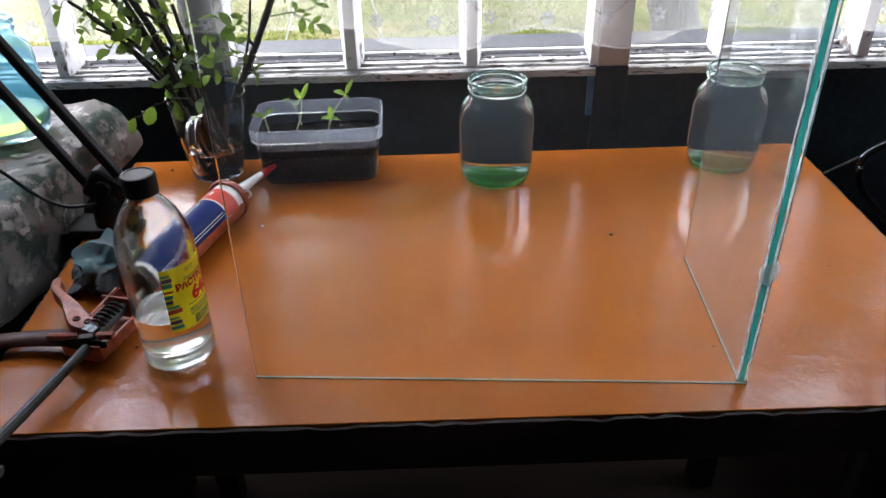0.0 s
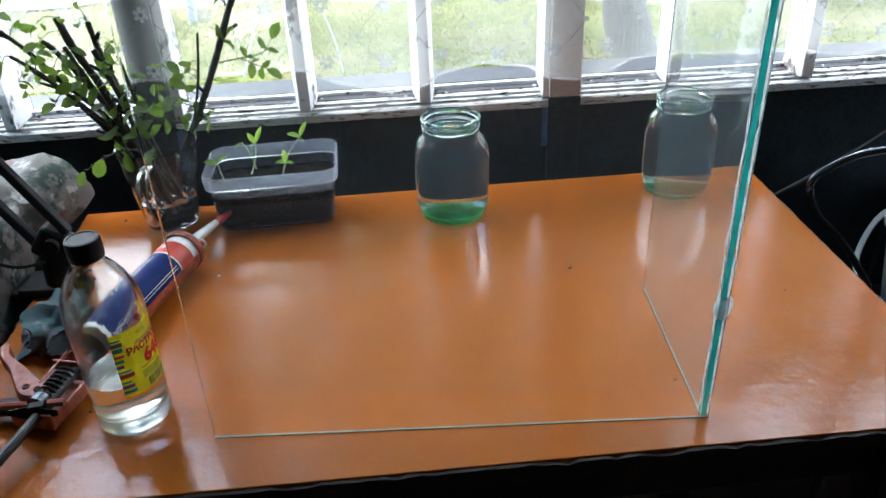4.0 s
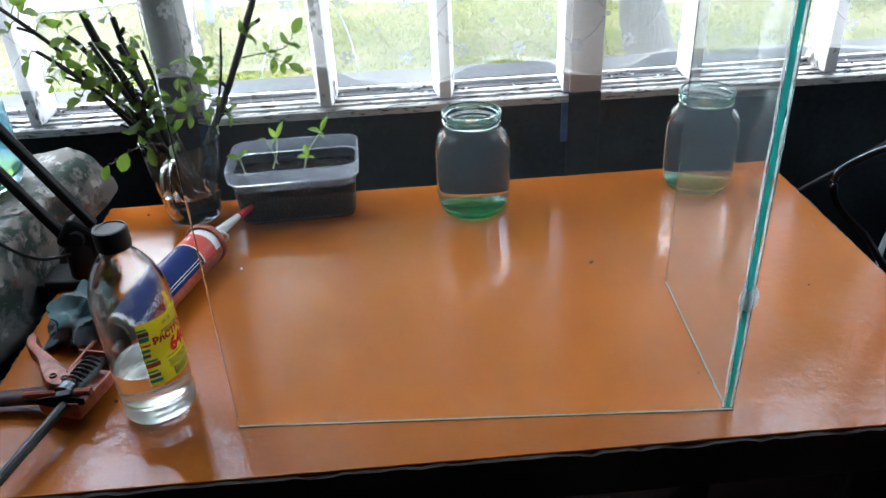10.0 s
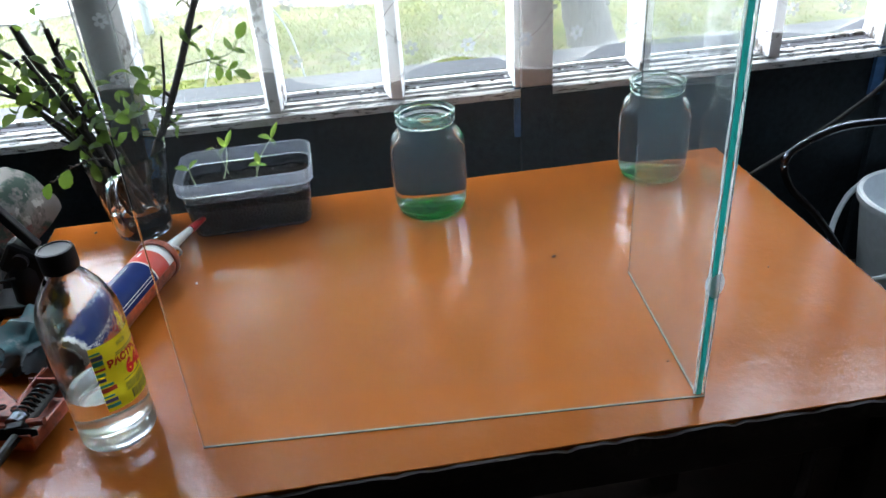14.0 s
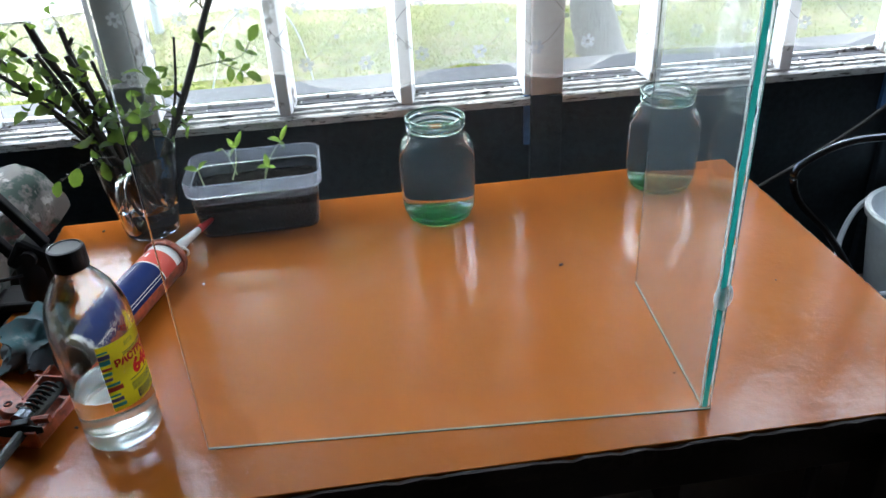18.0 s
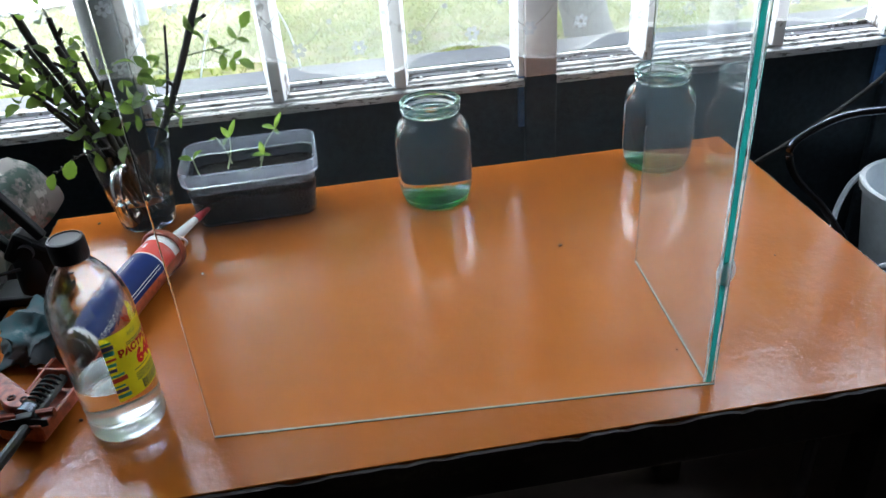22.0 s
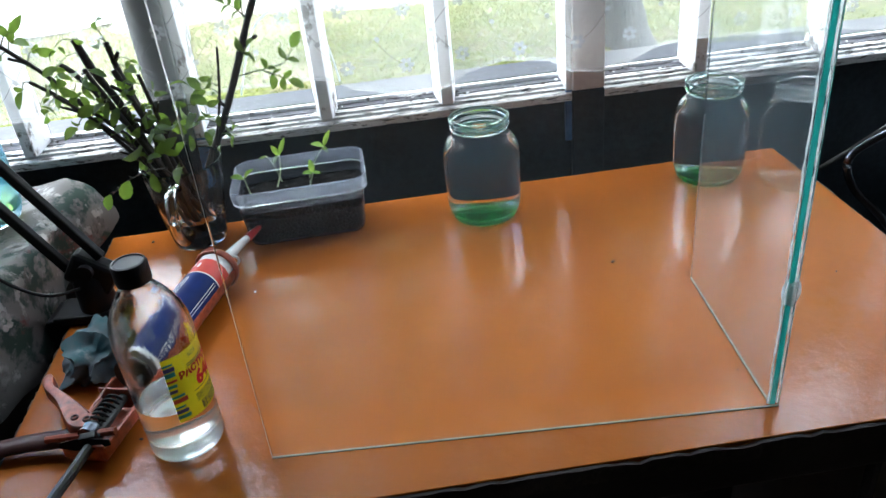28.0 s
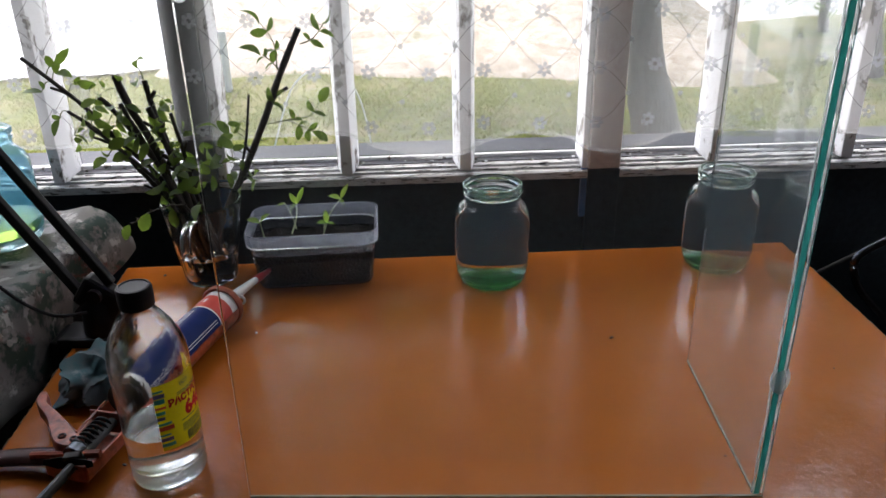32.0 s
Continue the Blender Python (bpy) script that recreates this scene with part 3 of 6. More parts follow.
BARS = [-1.12, -0.905, -0.697, -0.220, -0.020, 0.410, 0.642, 1.112]
for u in BARS:
    part("mullion", mullion(u, 0.036), M_FRAME, window)
def post(u, paint, side, w_edge, label):
    """A broad post that runs from the floor to the lintel: black below the sill, with a flaking edge strip above a blue one."""
    front = -0.004
    e = u + side * (0.0275 + w_edge / 2)
    part("post", box(0.055, 0.061 - front, 1.196, pose(u, (0.061 + front) / 2, 1.462), 0.003), paint, window, label)
    part("post_foot", box(0.055, 0.0155, 0.8638, pose(u, front + 0.00775, 0.4319), 0.002), M_BLACKWALL, window, "black painted foot of the post")
    part("post_edge", box(w_edge, 0.060, 1.196, pose(e, 0.033, 1.462), 0.002), M_FRAME, window, "flaking white strip beside the post")
    # this strip's blue colour paints in a bluish glow below the sill
    part("post_edge", prism([(e - w_edge / 2, 0.0115), (e - w_edge / 2, 0.003), (e + w_edge / 2, 0.003), (e + w_edge / 2, 0.0115)], 0.775, 0.8636), M_BLUEGLOW, window, "thin strip coloured for a bluish glow")


post(0.2165, M_POST, -1, 0.010, "broad brown-grey painted post")
post(-0.4615, M_POSTDARK, 1, 0.016, "broad grey painted post")
post(0.8905, M_FRAME, -1, 0.020, "broad white painted post")
part("post", box(0.045, 0.070, 1.22, pose(1.3775, 0.025, 1.452), 0.003), M_FRAME, window)
part("post", box(0.045, 0.070, 1.22, pose(-1.277, 0.025, 1.452), 0.003), M_FRAME, window)
edges = sorted([(-1.254, -1.254), (1.355, 1.355), (-0.489, -0.418), (0.179, 0.244), (0.843, 0.918)] + [(u - 0.018, u + 0.018) for u in BARS])
for (a0, a1), (b0, b1) in zip(edges, edges[1:]):
    part("top_rail", box(b0 - a1, 0.052, 0.055, pose((a1 + b0) / 2, 0.034, 1.3215), 0.002), M_FRAME, window)
    part("bottom_bead", box(b0 - a1, 0.008, 0.007, pose((a1 + b0) / 2, 0.054, 0.8774), 0.0015), M_FRAME, window, "flaking white putty bead under the pane")
    for z0, z1 in ((0.8815, 1.295), (1.348, 2.06)):
        g = part("pane", box(b0 - a1 - 0.001, 0.003, z1 - z0, pose((a1 + b0) / 2, 0.0595, (z0 + z1) / 2)), M_WINGLASS, window)
        g.visible_shadow = False

rg = random.Random(19)
for material, count, label in ((M_FRAME, 130, "loose white paint flakes on the sill"), (M_CHIPPED, 150, "dark grime and crumbs on the sill")):
    bm = bmesh.new()
    for k in range(count):
        u = rg.choice(BARS[2:]) + rg.gauss(0, 0.02) if rg.random() < 0.4 else rg.uniform(-0.8, 0.84)
        if any(abs(u - c) < 0.034 for c in (-0.4615, 0.2165, 0.8905)):
            continue
        y, z = (rg.uniform(0.033, 0.060), 0.8747) if rg.random() < 0.6 else (rg.uniform(0.0195, 0.029), 0.8736)
        r, a0 = rg.uniform(0.0010, 0.0036), rg.uniform(0, 6.28)
        tilt = rg.uniform(0.0, 0.5)
        ring = [(u + r * rg.uniform(0.5, 1.5) * math.cos(a0 + q * 1.257), y + 0.5 * r * math.sin(a0 + q * 1.257), z + tilt * r * (1 + math.sin(a0 + q * 1.257))) for q in range(5)]
        top = [bm.verts.new((x, yy, zz + 0.0006)) for x, yy, zz in ring]
        low = [bm.verts.new(p) for p in ring]
        bm.faces.new(top)
        for q in range(5):
            bm.faces.new((low[q], low[(q + 1) % 5], top[(q + 1) % 5], top[q]))
    tagged(part("paint_flakes", bm, material, window, label), kind="stuff")

# ---- the sheer curtain ----
HEM = [(-1.25, 0.940), (-0.9, 0.925), (-0.70, 0.935), (-0.47, 0.940), (-0.33, 0.944), (-0.22, 0.941), (-0.15, 0.915), (-0.08, 0.900), (-0.03, 0.902), (0.02, 0.926), (0.08, 0.934), (0.14, 0.930), (0.18, 0.906), (0.23, 0.900), (0.28, 0.908), (0.33, 0.928), (0.42, 0.934), (0.52, 0.925), (0.62, 0.918), (0.70, 0.910), (0.78, 0.925), (0.95, 0.935), (1.35, 0.930)]


def hem(u):
    for (a, za), (b, zb) in zip(HEM, HEM[1:]):
        if u <= b:
            t = max(0.0, (u - a) / (b - a))
            t = t * t * (3 - 2 * t)
            return za + (zb - za) * t
    return HEM[-1][1]


def drape(u, z):
    return -0.022 + 0.006 * math.sin(u * 23 + 1.5 * math.sin(z * 3)) + 0.003 * math.sin(u * 61 + z * 4)


def curtain_point(a, b):
    u = U0 + 0.05 + a * 2.60
    z0 = hem(u)
    z = z0 + (2.0 - z0) * b
    return (u, drape(u, z), z)


curtain = thing("curtain", "sheer white net curtain woven with small flowers", "curtain", WALL)
part("net", strip_sheet(200, 24, curtain_point), M_CURTAIN, curtain, smooth=True)
bm = bmesh.new()
hems = [(U0 + 0.05 + i / 160 * 2.60) for i in range(161)]
lo = [bm.verts.new((u, drape(u, hem(u)) - 0.001, hem(u) - 0.001)) for u in hems]
hi = [bm.verts.new((u, drape(u, hem(u)) - 0.001, hem(u) + 0.006)) for u in hems]
for i in range(160):
    bm.faces.new((lo[i], lo[i + 1], hi[i + 1], hi[i]))
part("hem", bm, M_HEM, curtain, "thicker stitched hem")


def flower_mesh(r, petals):
    bm = bmesh.new()
    for k in range(petals):
        a = 2 * math.pi * k / petals
        c = Vector((math.cos(a) * r * 0.68, 0, math.sin(a) * r * 0.68))
        bm.faces.new([bm.verts.new(c + Vector((math.cos(q) * r * 0.30, 0, math.sin(q) * r * 0.30))) for q in [2 * math.pi * j / 8 for j in range(8)]])
    if petals == 1:
        bmesh.ops.translate(bm, verts=bm.verts[:], vec=(-r * 0.68, 0, 0))
    else:
        n = 14
        a = [bm.verts.new((math.cos(2 * math.pi * j / n) * r * 0.55, 0, math.sin(2 * math.pi * j / n) * r * 0.55)) for j in range(n)]
        b = [bm.verts.new((math.cos(2 * math.pi * j / n) * r * 0.28, 0, math.sin(2 * math.pi * j / n) * r * 0.28)) for j in range(n)]
        for j in range(n):
            bm.faces.new((a[j], a[(j + 1) % n], b[(j + 1) % n], b[j]))
    return bm


first = part("flower_motif", flower_mesh(0.0125, 6), M_MOTIF, curtain)
dot = part("dot_motif", flower_mesh(0.014, 1), M_MOTIF, curtain)
done = {}
vines = bmesh.new()
PU, PZ = 0.0905, 0.085
for row in range(-1, 15):
    for colm in range(-14, 15):
        u = 0.010 + colm * PU + (PU / 2 if row % 2 else 0) + rng.uniform(-0.004, 0.004)
        z = 0.935 + row * PZ / 2 * 1.0 + 0.02 + rng.uniform(-0.003, 0.003)
        if u > 1.32 or u < -1.23 or z < hem(u) + 0.014:
            continue
        src = first if row % 2 == 0 else dot
        if src in done:
            o = new(src.name.split(".")[0], src.data)
            o.parent = curtain
        else:
            o = src
            done[src] = True
        o.matrix_basis = Matrix.Translation((u, drape(u, z) - 0.003, z)) @ Matrix.Rotation(rng.uniform(0, 1), 4, "Y")
        for du in (-0.5, 0.5):
            pts = []
            for k in range(7):
                q = k / 6
                uu, zz = u + du * PU * q, z + PZ / 2 * q + 0.006 * math.sin(q * math.pi) * (1 if row % 2 else -1)
                pts.append((uu, drape(uu, zz) - 0.002, zz))
            tube(pts, 0.00045, None, 4, vines)
part("vine_pattern", vines, M_VINE, curtain, "thin woven vine lines")

for u0, lean, w in ((-0.600, 0.045, 0.030), (-0.545, 0.03, 0.034)):
    part("fold", strip_sheet(4, 30, lambda a, b: (u0 + (a - 0.5) * w * (0.8 + 0.3 * math.sin(b * 9 + u0 * 40)) + lean * (b - 0.5), drape(u0, 1.1) - 0.006 - 0.004 * math.sin(a * math.pi), 0.955 + 0.55 * b)), M_FOLD, curtain, "doubled fold of the net", smooth=True)

# ---- outside: yard, track, low wall, tree, haze ----
GZ = -0.62


def yard_height(x, y):
    return GZ + 0.10 * math.sin(x * 0.5 + y * 0.3) * min(1, max(0, (y - 3) / 4))


structure("ground", strip_sheet(60, 60, lambda a, b: (-60 + 120 * a, 1.45 + 60 * b ** 1.6, yard_height(-60 + 120 * a, 1.45 + 60 * b ** 1.6))), M_GRASS, "sunny green lawn in the yard", "ground", smooth=True)


def bank_point(a, b):
    """A long rough bank of pale soil behind the lawn."""
    x = -24 + 48 * a
    y = 8.3 + 5.6 * b + 0.45 * noise.noise(Vector((x * 0.5, 0, 3)))
    rise = 0.72 * math.sin(min(1.0, b * 1.15) * math.pi / 2) + 0.05 * math.sin(x * 0.8)
    low = min(1.0, max(0.0, (x + 4.5) / 1.3), max(0.0, (4.5 - x) / 1.4))
    low = low * low * (3 - 2 * low)
    foot = 0.22 * max(0.0, 1 - b * 9)
    return (x, y, yard_height(x, y) * min(1, max(0, 1 - b * 2)) + GZ * min(1, b * 2) - foot - 0.30 * (1 - low) + low * rise + (0.10 * noise.noise(Vector((x * 1.1, y * 1.1, 1))) + 0.05 * noise.noise(Vector((x * 3.1, y * 3.1, 5)))) * min(1, b * 4))


def pale_point(a, b):
    """Ground at one side of the yard, whitened for glare, with an uneven rim."""
    x = -14.0 + 11.2 * a
    y = 9.0 + 5.1 * b + 0.6 * noise.noise(Vector((x * 0.7, 0, 8))) * (1 - b)
    x += (0.35 * noise.noise(Vector((y * 0.8, 3, 1))) - 0.10 * (y - 9.0)) * a
    return (x, y, yard_height(x, y) * (1 - b) + 0.03 + 0.035 * b)


structure("pale_ground", strip_sheet(40, 30, pale_point), M_PALE, "bare ground whitened for glare beside the lawn", "ground", smooth=True)


def field_point(a, b):
    """Open ground, whitened for glare, that climbs out of the yard behind the bank."""
    y = 12.4 + 46.8 * b ** 2
    k = min(1.0, (y - 12.4) / 2.4)
    return (-55 + 110 * a, y, -0.78 + 0.83 * k * k * (3 - 2 * k))


structure("field", strip_sheet(30, 40, field_point), M_PALE, "open ground whitened for sky glare beyond the bank", "ground", smooth=True)
structure("bank", strip_sheet(220, 26, bank_point), M_SAND, "rough bank of pale dry soil behind the lawn", "ground", smooth=True)
def tufts(count, near, far, tall, patchy):
    """Short blades in threes, thick in some places and thin in others."""
    bm = bmesh.new()
    for i in range(count):
        y = near + (far - near) * rng.random() ** 0.8
        x = rng.uniform(-1.1, 1.1) * (0.8 * y) + 0.3
        thick = noise.noise(Vector((x * 0.9, y * 0.9, patchy)))
        if thick < rng.uniform(-0.5, 0.2):
            continue
        h, a = rng.uniform(0.3, 1.0) * tall * (0.7 + 0.6 * max(0, thick)), rng.uniform(0, math.pi)
        z = yard_height(x, y) - 0.004
        w = 0.0055
        for k in range(3):
            b = a + k * 1.05
            dx, dy = math.cos(b) * w, math.sin(b) * w
            tx, ty = rng.uniform(-0.035, 0.035), rng.uniform(-0.035, 0.035)
            bm.faces.new((bm.verts.new((x - dx, y - dy, z)), bm.verts.new((x + dx, y + dy, z)), bm.verts.new((x + tx, y + ty, z + h))))
    return bm


tagged(mesh_ob("dry_grass", tufts(16000, 3.0, 10.6, 0.07, 9.0), M_STRAW), "scattered dry yellow blades among the lawn", "grass", kind="stuff")
bm = tufts(52000, 3.0, 10.4, 0.06, 2.0)
tagged(mesh_ob("grass", bm, M_BLADE), "tufts of fresh green grass on the lawn", "grass", kind="stuff")
# glowing sheet stands in for bright sky, its height set by table reflections
m_haze, nt, b = nodes_of("white_sky_glow")
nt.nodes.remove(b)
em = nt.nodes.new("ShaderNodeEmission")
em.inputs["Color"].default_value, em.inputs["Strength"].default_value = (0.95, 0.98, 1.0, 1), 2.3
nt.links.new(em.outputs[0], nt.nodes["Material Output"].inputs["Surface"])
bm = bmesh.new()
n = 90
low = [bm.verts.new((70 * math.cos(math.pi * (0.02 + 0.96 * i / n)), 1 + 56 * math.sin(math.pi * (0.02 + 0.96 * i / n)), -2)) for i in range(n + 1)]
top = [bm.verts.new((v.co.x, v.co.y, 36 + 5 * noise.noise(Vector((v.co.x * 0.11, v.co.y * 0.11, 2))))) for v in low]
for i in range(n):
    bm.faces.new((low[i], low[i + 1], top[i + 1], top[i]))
structure("backdrop", bm, m_haze, "glowing sheet standing in for bright white hazy sky over the yard", "sky")


def tree(x, y, h, r, lean, seed, crown, spread=1.9, label="tall tree with a grey furrowed trunk in the yard"):
    rg = random.Random(seed)
    t = thing("tree", label, "tree", pose(x, y, GZ))
    spine = smooth_path([(0, 0, -0.1), (lean * 0.08, 0, 0.4), (lean * 0.16, 0, 0.9), (lean * 0.3, 0, h * 0.3), (lean * 0.6, 0, h * 0.6), (lean, 0, h)], 5)
    bm = tube(spine, r, r * 0.45, 14, knobs=0.06, rng=rg)
    for v in bm.verts:
        k = max(0.0, 1 - v.co.z / 1.3)
        v.co.x = v.co.x * (1 + 0.5 * k * k) + 0.10 * k * k
        v.co.y *= 1 + 0.5 * k * k
    part("trunk", bm, M_BARK, t, smooth=True)
    leaves = bmesh.new()
    for k in range(crown):
        z = h * rg.uniform(0.36, 1.0)
        a = rg.uniform(0, 6.28)
        p0 = Vector((lean * z / h, 0, z))
        high = spread > 2 and z > 3.0
        p1 = p0 + Vector((math.cos(a), math.sin(a), rg.uniform(-0.25, 0.35))) * (rg.uniform(1.0, spread) if high else rg.uniform(0.7, 1.9))
        part("limb", tube(smooth_path([p0, (p0 + p1) / 2 + Vector((0, 0, 0.15)), p1], 3), 0.035, 0.01, 6), M_BARK, t)
        big = 2.4 if high else 1.0
        for q in range(54 if high else 28):
            c = p0.lerp(p1, rg.uniform(0.3, 1.05)) + big * Vector((rg.gauss(0, 0.20), rg.gauss(0, 0.20), rg.gauss(-0.05, 0.18)))
            if high and c.z < 2.7:
                continue
            d = Vector((rg.gauss(0, 1), rg.gauss(0, 0.7), rg.gauss(-0.3, 0.5))).normalized()
            side = d.cross(Vector((rg.gauss(0, 0.4), -1, rg.gauss(0, 0.4)))).normalized()
            for j in range(13):
                sg = (1, -1)[j % 2] if j < 12 else 0
                w = (side * sg + d * 0.6).normalized() * rg.uniform(0.055, 0.075) * big
                o = c + d * (0.028 * big * (j // 2))
                e = w.cross(Vector((0, 1, 0.2))).normalized() * 0.013 * big
                leaves.faces.new([leaves.verts.new(o + v) for v in (w * 0.05, w * 0.5 + e, w, w * 0.5 - e)])
    part("crown", leaves, M_CROWN, t)
    return t


# high crown, out of view, added to shade the window's middle from the sky
tree(1.62, 6.4, 8.0, 0.165, -0.75, 2, 72, 3.6)
tree(4.7, 9.2, 4.4, 0.15, 0.3, 5, 60)
tree(2.9, 11.5, 4.6, 0.12, -0.2, 6, 40)
tree(5.4, 11.9, 2.5, 0.06, 0.1, 9, 46, 1.9, "low bushy young tree at the lawn's edge")
tree(7.4, 12.3, 2.9, 0.07, -0.2, 11, 46, 1.9, "low bushy young tree at the lawn's edge")
tagged(mesh_ob("pole", lathe([(0.05, 0), (0.05, 0.72), (0.04, 0.74), (0, 0.74)], 12), surf("white_pole_paint", (0.75, 0.75, 0.75), 0.5, var=0.1)), "short white painted pole in the lawn", "pole").matrix_basis = pose(-2.5, 8.0, GZ - 0.02)

wire_paint = surf("white_wire_coating", (0.72, 0.72, 0.72), 0.5, var=0.1)
arch = smooth_path([(-1.60, 6.0, GZ - 0.03), (-1.46, 6.0, -0.25), (-1.34, 6.0, -0.02), (-1.15, 6.0, 0.094), (-0.96, 6.0, 0.05), (-0.82, 6.0, -0.2), (-0.74, 6.0, GZ - 0.06)], 6)
tagged(mesh_ob("garden_arch", tube(arch, 0.008, None, 6), wire_paint, True), "thin white bent wire arch stuck in the lawn", "garden arch")
# ---- the table ----
FL, FR, BR, BL = (-0.515, 0.409), (0.549, 0.480), (0.517, 1.104), (-0.572, 1.023)
table = thing("table", "table with a glossy orange lacquered top and chipped dark edge", "table")
bm = prism([FL, FR, BR, BL], 0.732, 0.75)
bmesh.ops.bevel(bm, geom=[e for e in bm.edges if all(v.co.z > 0.74 for v in e.verts)], offset=0.0012, segments=2, profile=0.5, affect="EDGES")
part("tabletop", bm, M_LACQUER, table, "glossy orange lacquered board")


def ragged(a, b, seed):
    """A chipped strip along a table edge."""
    rg = random.Random(seed)
    n = 90
    a, b = Vector((*a, 0)), Vector((*b, 0))
    d = (b - a).normalized()
    out = Vector((d.y, -d.x, 0))
    bm = bmesh.new()
    rows = []
    for i in range(n + 1):
        p = a.lerp(b, i / n)
        hi = 0.7485 - rg.random() ** 3 * 0.004
        o = 0.0035 + rg.uniform(-0.0008, 0.0008)
        lo = 0.727 + rg.uniform(-0.0015, 0.0015)
        rows.append([bm.verts.new(p + out * q + Vector((0, 0, z))) for q, z in ((0.0004, hi), (o, hi - 0.001), (o, lo), (-0.003, lo))])
    for r, s in zip(rows, rows[1:]):
        for k in range(3):
            bm.faces.new((r[k], s[k], s[k + 1], r[k + 1]))
    bmesh.ops.recalc_face_normals(bm, faces=bm.faces[:])
    return bm


for a, b, sd in ((FL, FR, 1), (FR, BR, 2), (BR, BL, 3), (BL, FL, 4)):
    part("edge_band", ragged(a, b, sd), M_CHIPPED, table, "chipped black edge strip")
for (x0, y0), (x1, y1) in (((-0.46, 0.47), (0.49, 0.535)), ((-0.515, 0.98), (0.465, 1.05))):
    mid = pose((x0 + x1) / 2, (y0 + y1) / 2, 0.680, 0, 0, math.degrees(math.atan2(y1 - y0, x1 - x0)))
    part("apron", box(math.hypot(x1 - x0, y1 - y0), 0.018, 0.10, mid, 0.002), M_DARKWOOD, table)
for x, y in ((-0.46, 0.465), (0.49, 0.53), (0.465, 1.045), (-0.515, 0.975)):
    part("leg", box(0.045, 0.045, 0.731, pose(x, y, 0.3655, 0, 0, 4), 0.003), M_DARKWOOD, table)

# ---- the glass tank being glued ----
TOPZ = 1.2365
tank = thing("glass_tank", "half-built glass aquarium of three glued clear sheets standing on the table", "aquarium")
front = part("front_pane", box(0.502, 0.006, TOPZ - 0.7506, pose(0.011, 0.500, (TOPZ + 0.7506) / 2)), M_PANE, tank)
side = part("side_pane", box(0.006, 0.236, 1.2295 - 0.7506, pose(0.2575, 0.6225, (1.2295 + 0.7506) / 2)), M_HAZYPANE, tank)
toppane = part("top_pane", box(0.502, 0.236, 0.006, pose(0.011, 0.6225, TOPZ - 0.0035)), M_HAZYPANE, tank)
for g in (front, side, toppane):
    g.visible_shadow = False
part("cut_edge", box(0.0050, 0.0006, 0.478, pose(0.2575, 0.5040, 0.990)), M_EDGE, side, "bright green cut glass edge")
part("cut_edge", box(0.503, 0.0036, 0.0012, pose(0.011, 0.500, 0.7509)), M_EDGEDULL, front, "dull green cut glass edge")
part("cut_edge", box(0.0064, 0.236, 0.0012, pose(0.2575, 0.6230, 0.7509)), M_EDGEDULL, side, "dull green cut glass edge")
part("cut_edge", box(0.502, 0.0006, 0.0062, pose(0.011, 0.5040, TOPZ - 0.0035)), M_EDGE, toppane, "bright green cut glass edge")
rng = random.Random(8)
bead = [(0.2625 + 0.0006 * math.sin(i * 1.3), 0.5045, 0.752 + i * 0.0122) for i in range(40)]
part("ground_edge", box(0.0006, 0.0030, TOPZ - 0.7515, pose(-0.2404, 0.500, (TOPZ + 0.7515) / 2)), M_EDGEPALE, front, "pale ground glass edge")
part("silicone_bead", tube(bead, 0.0018, 0.0024, 6, knobs=0.06, rng=rng), M_SILICONE, tank, "uneven bead of clear silicone")
bead = [(0.253 + 0.0004 * math.sin(i * 1.1), 0.5050, 0.752 + i * 0.0122) for i in range(39)]
part("silicone_bead", tube(bead, 0.0012, 0.0012, 6, knobs=0.06, rng=rng), M_SILICONE, tank)
bead = [(-0.238 + i * 0.0125, 0.5050, 1.2285 + 0.0003 * math.sin(i * 2.1)) for i in range(40)]
part("silicone_bead", tube(bead, 0.0013, 0.0013, 6, knobs=0.06, rng=rng), M_SILICONE, tank)
bm = bmesh.new()
bmesh.ops.create_icosphere(bm, subdivisions=3, radius=1.0, matrix=pose(0.2605, 0.5065, 0.881) @ Matrix.Diagonal((0.0095, 0.006, 0.015, 1)))
part("silicone_blob", bm, M_SILICONE, tank, "smear of silicone at the seam", smooth=True)
bm = bmesh.new()
bmesh.ops.create_icosphere(bm, subdivisions=2, radius=1.0, matrix=pose(0.255, 0.508, TOPZ + 0.001) @ Matrix.Diagonal((0.009, 0.004, 0.0016, 1)))
part("silicone_blob", bm, M_SILICONE, tank, "smear of silicone at the corner", smooth=True)
bm = bmesh.new()
for dx, dz, q in ((0.004, -0.004, 0.0045), (0.010, -0.003, 0.004), (0.016, -0.005, 0.0035), (0.0015, -0.008, 0.003), (0.021, -0.002, 0.0028)):
    bmesh.ops.create_icosphere(bm, subdivisions=2, radius=1.0, matrix=pose(-0.238 + dx, 0.5056, 1.229 + dz) @ Matrix.Diagonal((q * 1.5, 0.0016, q * 0.8, 1)))
part("silicone_smear", bm, M_SILICONE, tank, "smear of silicone at the corner", smooth=True)

# ---- the weight on top ----
dm = pose(0.2180, 0.5540, TOPZ + 0.0004, 0, 0, math.degrees(math.atan2(0.127, -0.067)))
dumbbell = thing("dumbbell", "small black foam-coated dumbbell lying on the glass as a weight", "dumbbell", dm @ Matrix.Diagonal((0.90, 1, 1, 1)))


